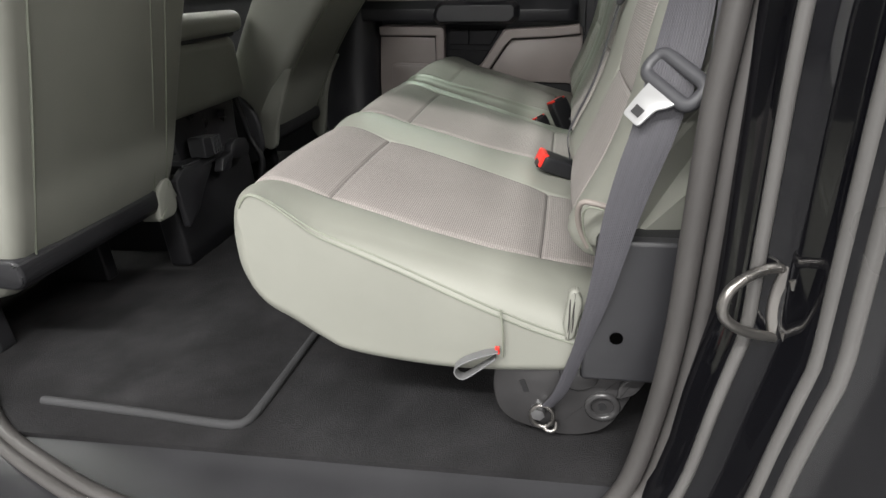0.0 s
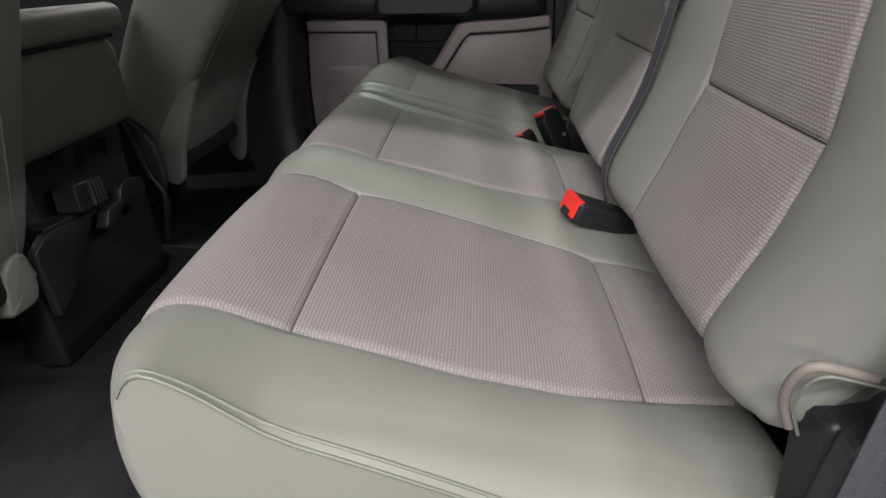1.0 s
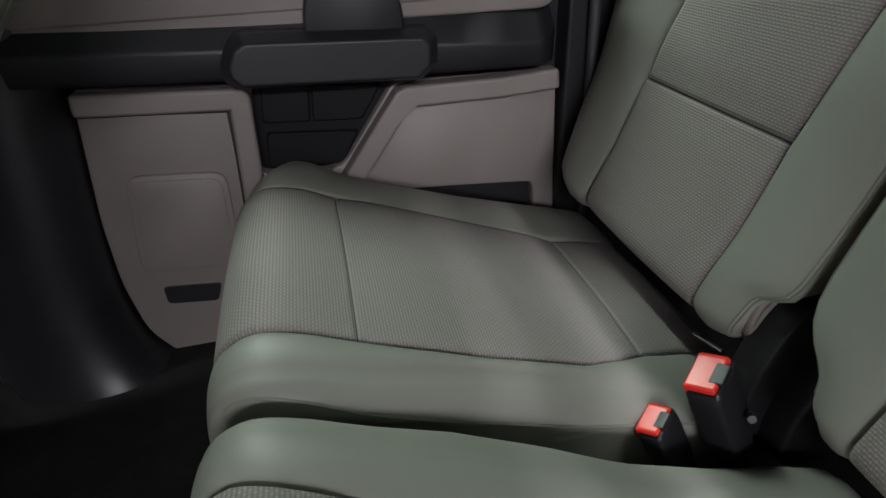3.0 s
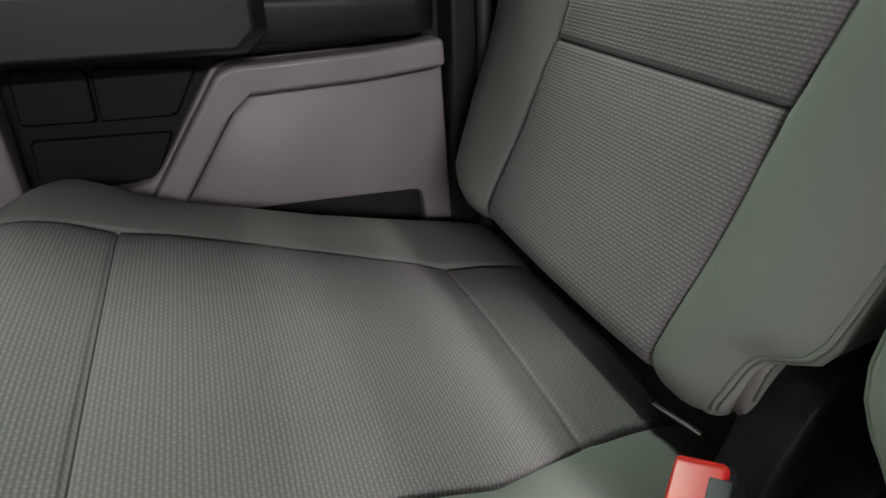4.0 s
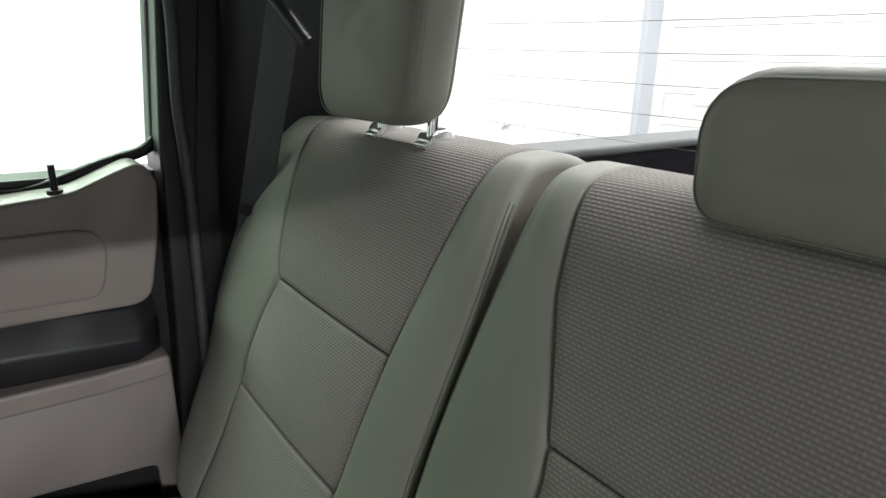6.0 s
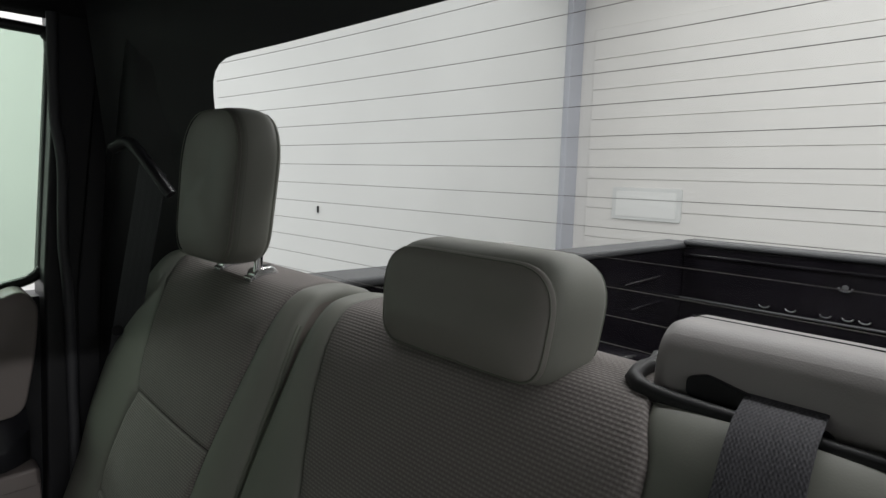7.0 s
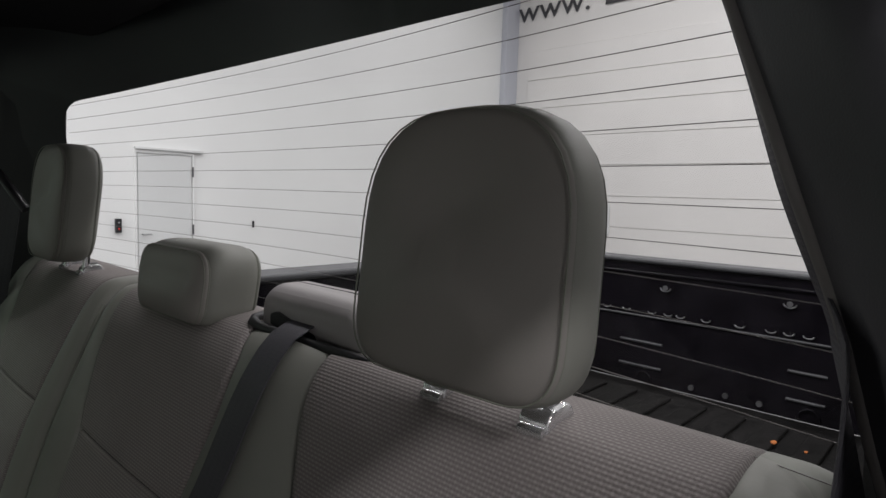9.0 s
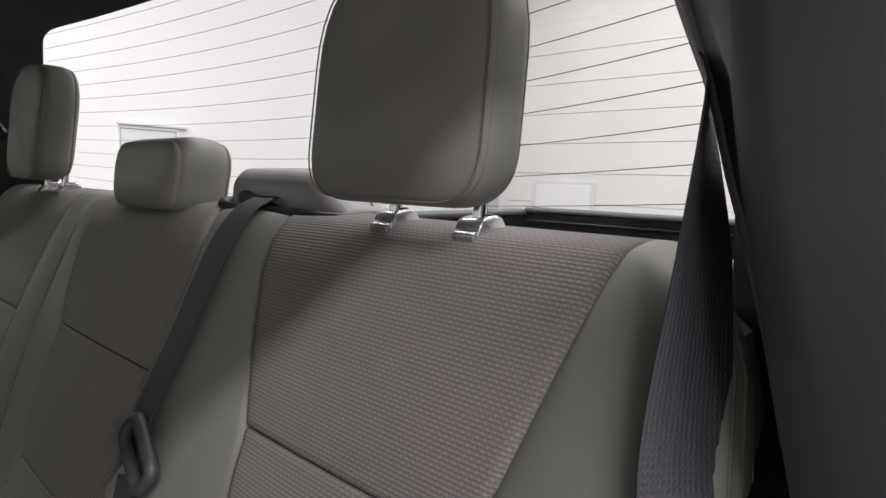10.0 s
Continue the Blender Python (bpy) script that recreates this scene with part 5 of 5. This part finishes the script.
fold = round_poly([(0.463, 0.236), (0.474, 0.240), (0.481, 0.275), (0.485, 0.296), (0.478, 0.316), (0.467, 0.312), (0.464, 0.29), (0.459, 0.262)], 0.005, 3)
part("gathered_fold", prism_bm(fold, -0.0545, -0.038, XZ, 0.0045, 3), VINYL, bench_wide)
for xt, xm, xb in ((0.470, 0.468, 0.464), (0.477, 0.473, 0.469)):
    # dark tubes paint the shade in the fold's creases
    part("crease", tube_bm(spline([(xt, -0.0520, 0.311), (xm, -0.0544, 0.290), (xm - 0.001, -0.0546, 0.265), (xb, -0.0525, 0.241)], 0.006), 0.0011, 6), SEAM_AND_SHADE, bench_wide)

# ---- belt bezel on the backrest ----
bez = empty("belt_guide_cover", "light grey moulded belt outlet on the backrest top", "belt guide", at=(0, 0, 0))
bm = bmesh.new()
rows = []
for y, top, front in ((0.396, 0.892, 0.726), (0.402, 0.899, 0.718), (0.424, 0.918, 0.713), (0.440, 0.932, 0.711), (0.452, 0.937, 0.710), (0.50, 0.938, 0.710), (0.56, 0.938, 0.710), (0.595, 0.938, 0.710), (0.604, 0.935, 0.713), (0.609, 0.926, 0.722)):
    k = (top - 0.876) / 0.062
    prof = round_poly([(front, 0.874), (front + 0.003, 0.876 + 0.048 * k), (front + 0.018, top), (0.775, top), (0.795, 0.876 + 0.036 * k), (0.80, 0.874)], [0.003, 0.012, 0.014, 0.012, 0.012, 0.003], 4)
    rows.append([bm.verts.new((x, y, z)) for x, z in prof])
for a, c in zip(rows, rows[1:]):
    for k in range(len(a)):
        bm.faces.new((a[k], a[(k + 1) % len(a)], c[(k + 1) % len(a)], c[k]))
bm.faces.new(rows[0])
bm.faces.new(rows[-1])
part("cover", bm, LIGHT_TAUPE, bez)
part("lid_seam", tube_bm(spline([(0.756, 0.60, 0.9376), (0.756, 0.52, 0.9378), (0.756, 0.456, 0.9374), (0.762, 0.446, 0.9345), (0.764, 0.425, 0.919), (0.764, 0.404, 0.901)], 0.01), 0.0009, 6), BLACK, bez)
part("slot", prism_bm(round_poly([(0.490, 0.886), (0.580, 0.896), (0.580, 0.908), (0.568, 0.912), (0.498, 0.897)], 0.003, 2), 0.7085, 0.716, YZ, 0.001), BLACK, bez)
part("gasket", tube_bm(spline([(0.710, 0.396, 0.889), (0.704, 0.46, 0.890), (0.702, 0.53, 0.891), (0.703, 0.59, 0.892), (0.708, 0.615, 0.895), (0.728, 0.622, 0.897), (0.75, 0.622, 0.897), (0.785, 0.612, 0.896), (0.785, 0.41, 0.892), (0.742, 0.389, 0.890)], 0.012, closed=True), 0.0062, 8, closed=True), RUBBER_BLACK, bez)

# ---- buckles ----
def buckle(label, top, width_dir, up_dir, size):
    """A belt buckle whose red end lies at top; width_dir runs along the button, up_dir along the stalk."""
    b = empty("seat_buckle", label, "buckle", "rear buckles")
    out = round_poly([(-0.0095, -0.050), (0.0095, -0.050), (0.0165, -0.018), (0.0185, 0.02), (0.0175, 0.036), (-0.0175, 0.036), (-0.0185, 0.02), (-0.0165, -0.018)], 0.005, 3)
    part("housing", prism_bm(out, -0.0115, 0.0115, XY, 0.004, 3), BLACK, b)
    part("button", prism_bm(round_poly([(-0.0155, 0.030), (0.0155, 0.030), (0.0155, 0.0388), (-0.0155, 0.0388)], 0.002, 2), -0.0125, 0.0085, XY, 0.002, 2), RED, b, "red push button")
    part("tongue_slot", box_bm(-0.0085, 0.0085, 0.034, 0.0392, 0.0022, 0.0112, 0.0008), BLACK, b)
    part("stalk", prism_bm([(-0.007, -0.085), (0.007, -0.085), (0.008, -0.046), (-0.008, -0.046)], -0.005, 0.005, XY, 0.003), BLACK, b)
    X = Vector(width_dir).normalized()
    Y = Vector(up_dir)
    Y = (Y - X * Y.dot(X)).normalized()
    m = Matrix((X, Y, X.cross(Y))).transposed().to_4x4()
    b.matrix_world = Matrix.Translation(Vector(top) - Y * 0.037 * size) @ m @ Matrix.Scale(size, 4)
    return b


buckle("black belt buckle with a red push button, lying on the cushion", (0.405, 0.478, 0.338), (0.25, -1.0, -0.1), (-0.86, -0.18, 0.42), 1.45)
buckle("black belt buckle with a red push button, standing beside the split", (0.426, 1.028, 0.353), (0.75, 0.60, 0.25), (-0.30, 0.10, 0.92), 1.5)
buckle("low black belt buckle with a red push button", (0.374, 1.028, 0.306), (0.75, 0.6, 0.25), (-0.35, 0.15, 0.9), 1.15)

# ---- seat base bracket and carrier ----
brk = empty("seat_bracket", "black painted steel seat bracket with belt anchor", "bracket", at=(0, 0, 0))
side = round_poly([(0.366, 0.196), (0.358, 0.150), (0.364, 0.108), (0.382, 0.086), (0.418, 0.073), (0.452, 0.0645), (0.480, 0.0645), (0.516, 0.076), (0.535, 0.100), (0.563, 0.162), (0.563, 0.196)], [0.004, 0.02, 0.02, 0.015, 0.02, 0.015, 0.015, 0.015, 0.02, 0.01, 0.004], 4)
part("plate", prism_bm(side, -0.040, -0.030, XZ, 0.004, 3), BRACKET, brk)
part("cross_tube", tube_bm([(0.50, -0.03, 0.15), (0.50, 0.98, 0.15)], 0.016, 12), BLACK_STEEL, brk)
part("slot", prism_bm([(0.398, 0.160), (0.405, 0.162), (0.411, 0.142), (0.404, 0.140)], -0.0412, -0.0395, XZ), RUBBER_BLACK, brk)
dimple = [(0.514 + 0.020 * math.cos(a), -0.0405, 0.122 + 0.020 * math.sin(a)) for a in (k * math.pi / 10 for k in range(20))]
part("pressed_ring", tube_bm(dimple, 0.0055, 8, closed=True), BRACKET, brk)
part("bolt_hole", tube_bm([(0.514, -0.0415, 0.122), (0.514, -0.0395, 0.122)], 0.0055, 14), RUBBER_BLACK, brk)
part("bent_tab", prism_bm(round_poly([(0.532, 0.140), (0.556, 0.150), (0.572, 0.176), (0.556, 0.184), (0.536, 0.168)], 0.006, 3), -0.050, -0.040, XZ, 0.003), BRACKET, brk)
part("pressed_bulge", prism_bm(round_poly([(0.452, 0.196), (0.458, 0.158), (0.478, 0.148), (0.505, 0.158), (0.515, 0.196)], 0.012, 4), -0.047, -0.040, XZ, 0.004, 3), BRACKET, brk)
part("anchor_bolt", tube_bm([(0.424, -0.056, 0.112), (0.424, -0.038, 0.112)], 0.010, 6), STEEL, brk, "steel anchor bolt")
part("anchor_ring", tube_bm([(0.430 + 0.016 * math.cos(a), -0.052, 0.108 + 0.019 * math.sin(a)) for a in (k * math.pi / 9 for k in range(18))], 0.0032, 8, closed=True), STRIKER, brk, "bright wire ring")
part("anchor_hook", tube_bm(spline([(0.430, -0.052, 0.090), (0.440, -0.056, 0.084), (0.449, -0.054, 0.088), (0.450, -0.050, 0.098)], 0.005), 0.0028, 8), STRIKER, brk)
car = empty("seat_side_cover", "charcoal moulded side cover at the foot of the backrest", "seat trim")
part("panel", prism_bm(round_poly([(0.483, 0.190), (0.585, 0.188), (0.70, 0.20), (0.70, 0.385), (0.505, 0.392), (0.486, 0.29)], [0.006, 0.006, 0.02, 0.02, 0.012, 0.03], 4), -0.072, -0.050, XZ, 0.005, 3), DARK_COVER, car, "", False)
# no recess: the hole's darkness is painted on a flush disc
part("hole", tube_bm([(0.526, -0.0735, 0.257), (0.526, -0.0700, 0.257)], 0.0085, 18), VOID, car, "black disc for the round access hole")
part("inner_filler", box_bm(0.50, 0.70, -0.050, 0.0, 0.20, 0.385, 0.01), BLACK, car)
rec = empty("recliner_cover", "black moulded recliner cover between the seat backs", "seat trim")
part("housing", prism_bm(round_poly([(0.462, 0.22), (0.60, 0.22), (0.60, 0.37), (0.570, 0.412), (0.520, 0.402), (0.488, 0.345)], [0.02, 0.02, 0.03, 0.03, 0.04, 0.06], 4), 1.030, 1.070, XZ, 0.005, 3), BLACK, rec)
part("hinge_boss", prism_bm(round_poly([(0.50, 0.22), (0.64, 0.22), (0.64, 0.31), (0.60, 0.355), (0.545, 0.35), (0.51, 0.30)], 0.04, 4), 0.996, 1.040, XZ, 0.005, 3), BLACK, rec)
part("latch_rod", tube_bm([(0.486, 1.135, 0.306), (0.488, 1.087, 0.318)], 0.0022, 8), CHROME, rec, "thin bright latch rod")

part("anchor_bolt", tube_bm([(0.470, 1.012, 0.300), (0.466, 1.004, 0.303)], 0.0045, 8), GREY_PLASTIC, rec, "small bright bolt")

# ---- load bed ----
bed = empty("load_bed", "black painted pickup load bed with grey rail caps", "truck bed", kind="structure")
part("bed_floor", box_bm(0.98, 2.75, 0.0, 1.52, 0.26, 0.28), DUSTY, bed)
for k in range(11):
    yk = 0.045 + k * 0.135
    part("floor_rib", box_bm(1.0, 2.62, yk, yk + 0.072, 0.279, 0.294, 0.006, 2), DUSTY, bed)
part("bed_wall", box_bm(0.98, 2.80, 1.54, 1.64, 0.28, 0.775), BEDLINER, bed)
part("bed_wall", box_bm(0.98, 2.80, -0.12, -0.02, 0.28, 0.775), BEDLINER, bed)
part("front_wall", box_bm(0.95, 0.98, -0.10, 1.62, 0.28, 0.775), BEDLINER, bed)
part("tailgate", box_bm(2.75, 2.81, -0.02, 1.54, 0.28, 0.79, 0.008), BEDLINER, bed)
part("rail_cap", box_bm(0.96, 2.84, 1.53, 1.66, 0.773, 0.797, 0.008), RAIL_CAP, bed)
part("rail_cap", box_bm(0.96, 2.84, -0.14, -0.01, 0.773, 0.797, 0.008), RAIL_CAP, bed)
part("tailgate_cap", box_bm(2.735, 2.84, -0.02, 1.54, 0.788, 0.81, 0.008), RAIL_CAP, bed)

part("gate_ledge", tube_bm([(2.747, 0.0, 0.566), (2.747, 1.54, 0.566)], 0.005, 8), RAIL_CAP, bed)
part("gate_lip", box_bm(2.742, 2.752, 0.0, 1.54, 0.742, 0.754, 0.003), BEDLINER, bed)
for y in (1.21, 1.119, 1.007, 0.94, 0.89, 0.791, 0.667, 0.561, 0.502, 0.44, 0.33, 0.22):
    part("gate_emboss", tube_bm([(2.750, y, 0.592), (2.742, y, 0.592)], 0.017, 14), BEDLINER, bed)
    # glint along the embossing's lower edge, put in as a steel half ring
    part("gate_emboss_glint", tube_bm([(2.743, y + 0.017 * math.cos(a), 0.592 + 0.010 * math.sin(a)) for a in (math.pi * (1.0 + k / 8) for k in range(9))], 0.0028, 6), STEEL, bed, "steel-coloured glint on the pressed rim")
for y in (0.955, 0.505):
    part("gate_socket", tube_bm([(2.752, y, 0.697), (2.738, y, 0.697)], 0.020, 12), BEDLINER, bed)
    # the socket's lower glint, likewise a steel half ring on black paint
    part("gate_socket_glint", tube_bm([(2.738, y + 0.021 * math.cos(a), 0.697 + 0.014 * math.sin(a)) for a in (math.pi * (1.0 + k / 8) for k in range(9))], 0.003, 6), STEEL, bed)
    part("gate_socket_bolt", tube_bm([(2.740, y, 0.697), (2.734, y, 0.697)], 0.011, 6), STEEL, bed)
for y0, y1 in ((0.957, 1.14), (0.374, 0.496)):
    for z in (0.456, 0.353):
        part("gate_rib", tube_bm([(2.748, y0, z), (2.748, y1, z)], 0.006, 8), RAIL_CAP, bed)
for y in (1.03, 0.42):
    part("gate_notch", tube_bm([(2.746, y + 0.035 * math.cos(a), 0.29 + 0.040 * math.sin(a)) for a in (k * math.pi / 8 for k in range(9))], 0.004, 6), BEDLINER, bed)
for y in (0.83, 0.70, 0.58):
    part("gate_clip", tube_bm([(2.75, y, 0.31), (2.742, y, 0.31)], 0.011, 8), STEEL, bed)
part("tie_down", tube_bm(spline([(1.67, 1.535, 0.63), (1.72, 1.515, 0.637), (1.78, 1.515, 0.64), (1.83, 1.535, 0.645)], 0.02), 0.009, 10), RAIL_CAP, bed, "grey tie-down hook")
part("wheel_arch", prism_bm(round_poly([(1.45, 0.28), (2.35, 0.28), (2.25, 0.44), (2.05, 0.50), (1.75, 0.50), (1.55, 0.44)], 0.06, 4), 1.33, 1.54, XZ, 0.02, 3), BEDLINER, bed)
for x0, x1, z in ((1.95, 2.10, 0.60), (2.30, 2.55, 0.66), (2.35, 2.60, 0.56)):
    part("side_rib", tube_bm([(x0, 1.538, z), (x1, 1.538, z + 0.01)], 0.006, 8), BEDLINER, bed)

for fx_, fy_, fs in ((2.43, 0.452, 0.016), (2.42, 0.36, 0.009)):
    bm = prism_bm(round_poly([(-fs, -fs * 0.4), (fs * 0.2, -fs * 0.6), (fs, 0.0), (fs * 0.1, fs * 0.6), (-fs * 0.8, fs * 0.3)], fs * 0.1, 2), 0.0, 0.003, XY)
    bm.transform(Matrix.Translation((fx_, fy_, 0.2945)))
    tagged(part("dry_leaf", bm, LEAF), "small dry orange leaf scrap on the bed floor", "leaf", "leaf scraps")

# ---- the hall outside ----
X1, Y1, X0, Y0, TOP = 11.5, 8.3, -11.0, -13.5, 6.6
tagged(part("ground", box_bm(X0, X1, Y0, Y1, GROUND - 0.1, GROUND), CONCRETE), "sealed grey concrete hall floor", "ground", kind="structure")
tagged(part("hall_wall_side", box_bm(X0, X1, Y1, Y1 + 0.2, GROUND, TOP), WALL_WHITE), "white painted hall wall", "wall", kind="structure")
rear_wall = tagged(part("hall_wall_rear", box_bm(X1, X1 + 0.2, Y0, Y1, GROUND, TOP), WALL_WARM), "warm white hall wall with a sectional door", "wall", kind="structure")
tagged(part("hall_wall_front", box_bm(X0 - 0.2, X0, Y0, Y1, GROUND, TOP), WALL_WHITE), "white painted hall wall", "wall", kind="structure")
# out of view; dark so that the jamb reflects black and fill light stays low
tagged(part("hall_wall_near", box_bm(X0, X1, Y0 - 0.2, Y0, GROUND, TOP), WALL_DARK), "unseen hall wall, assumed dark grey", "wall", kind="structure")
tagged(part("hall_ceiling", box_bm(X0, X1, Y0, Y1, TOP, TOP + 0.2), WALL_WHITE), "white hall ceiling", "ceiling", kind="structure")
for k in range(8):
    z = GROUND + 0.02 + k * 0.62
    ob = part("door_panel", box_bm(X1 - 0.04, X1 - 0.002, 0.4, 7.85, z, z + 0.612, 0.006, 1), WALL_WARM, rear_wall)
tagged(part("corner_column", box_bm(11.05, 11.5, 8.16, 8.3, GROUND, TOP, 0.01), WALL_GREY), "pale blue-grey column in the hall corner", "column", kind="structure")
hd = empty("hall_door", "closed pale grey steel door in the hall wall", "door", kind="structure")
part("door_leaf", box_bm(3.40, 4.11, 8.275, 8.298, GROUND, 1.46, 0.003), DOOR_WHITE, hd)
part("door_frame", prism_bm([(3.36, GROUND), (3.385, GROUND), (3.385, 1.475), (4.125, 1.475), (4.125, GROUND), (4.15, GROUND), (4.15, 1.515), (3.36, 1.515)], 8.27, 8.30, XZ, 0.003), WALL_WHITE, hd)
part("header", box_bm(3.36, 4.27, 8.24, 8.299, 1.518, 1.55, 0.003), DOOR_WHITE, hd)
for z in (1.25, 0.45, -0.35):
    part("hinge", box_bm(4.116, 4.136, 8.250, 8.272, z - 0.07, z + 0.07, 0.003), GREY_PLASTIC, hd)
part("door_handle", tube_bm([(3.44, 8.262, 0.40), (3.44, 8.215, 0.40), (3.55, 8.210, 0.40)], 0.011, 8), STEEL, hd)
lb = empty("call_box", "small black control box with indicator lights", "control box")
part("case", box_bm(3.115, 3.185, 8.24, 8.298, 0.43, 0.61, 0.006), BLACK, lb)
part("indicator", box_bm(3.14, 3.16, 8.235, 8.241, 0.55, 0.57, 0.002), SATIN, lb)
part("indicator", box_bm(3.14, 3.16, 8.235, 8.241, 0.47, 0.49, 0.002), RED, lb)
tagged(part("wall_switch", box_bm(5.05, 5.075, 8.27, 8.298, 0.46, 0.56, 0.004), BLACK), "narrow black wall switch", "switch")
tap = empty("wall_tap", "small metal hose tap on the hall wall", "tap")
part("pipe", tube_bm([(7.44, 8.298, -0.06), (7.44, 8.16, -0.06), (7.42, 8.14, -0.12)], 0.02, 8), STEEL, tap)
part("wheel", tube_bm([(7.36, 8.20, -0.02), (7.53, 8.20, -0.02)], 0.022, 8), STEEL, tap)
sk = empty("wall_socket", "white wall socket with cover plate", "socket")
part("plate", box_bm(9.30, 9.62, 8.27, 8.298, -0.36, -0.20, 0.006), WALL_WARM, sk)
part("insert", box_bm(9.36, 9.44, 8.262, 8.272, -0.32, -0.24, 0.003), WALL_GREY, sk)
vent = empty("door_window", "long frosted window in the sectional door", "window")
part("frame", prism_bm(round_poly([(5.70, 0.31), (7.20, 0.31), (7.20, 0.96), (5.70, 0.96)], 0.06, 4), 11.43, 11.462, YZ, 0.008), DOOR_WHITE, vent)
part("pane", prism_bm(round_poly([(5.80, 0.38), (7.10, 0.38), (7.10, 0.89), (5.80, 0.89)], 0.04, 4), 11.422, 11.432, YZ, 0.003), WALL_WHITE, vent)
letters = bpy.data.curves.new("wall_lettering", "FONT")
letters.body, letters.size, letters.extrude = "www.", 0.66, 0.004
letters.materials.append(INK)
sign = empty("wall_lettering", "dark grey web address lettering on the hall wall", "lettering")
txt = new("letters", letters)
txt.parent = sign
txt.matrix_local = Matrix.Translation((11.47, 8.17, 4.90)) @ Matrix(((0, 0, -1), (-1, 0, 0), (0, 1, 0))).to_4x4() @ Matrix.Diagonal((1.15, 1.0, 1.0, 1.0))
part("lettering_bar", box_bm(11.464, 11.476, 2.2, 6.05, 4.92, 5.50, 0.003), INK, sign)
for lx, ly, lz, watts, sx, sy in LAMPS:
    fx = empty("ceiling_lamp", "long white hall ceiling lamp", "lamp", "hall lamps", at=(lx, ly, lz + 0.03))
    part("housing", box_bm(-sx / 2 - 0.03, sx / 2 + 0.03, -sy / 2 - 0.03, sy / 2 + 0.03, 0.0, 0.08, 0.01), WALL_WHITE, fx)
    for k in (-0.38, 0.38):
        dx, dy = (k * sx, 0) if sx > sy else (0, k * sy)
        part("hanger", tube_bm([(dx, dy, 0.08), (dx, dy, TOP - lz - 0.03)], 0.01, 6), STEEL, fx)
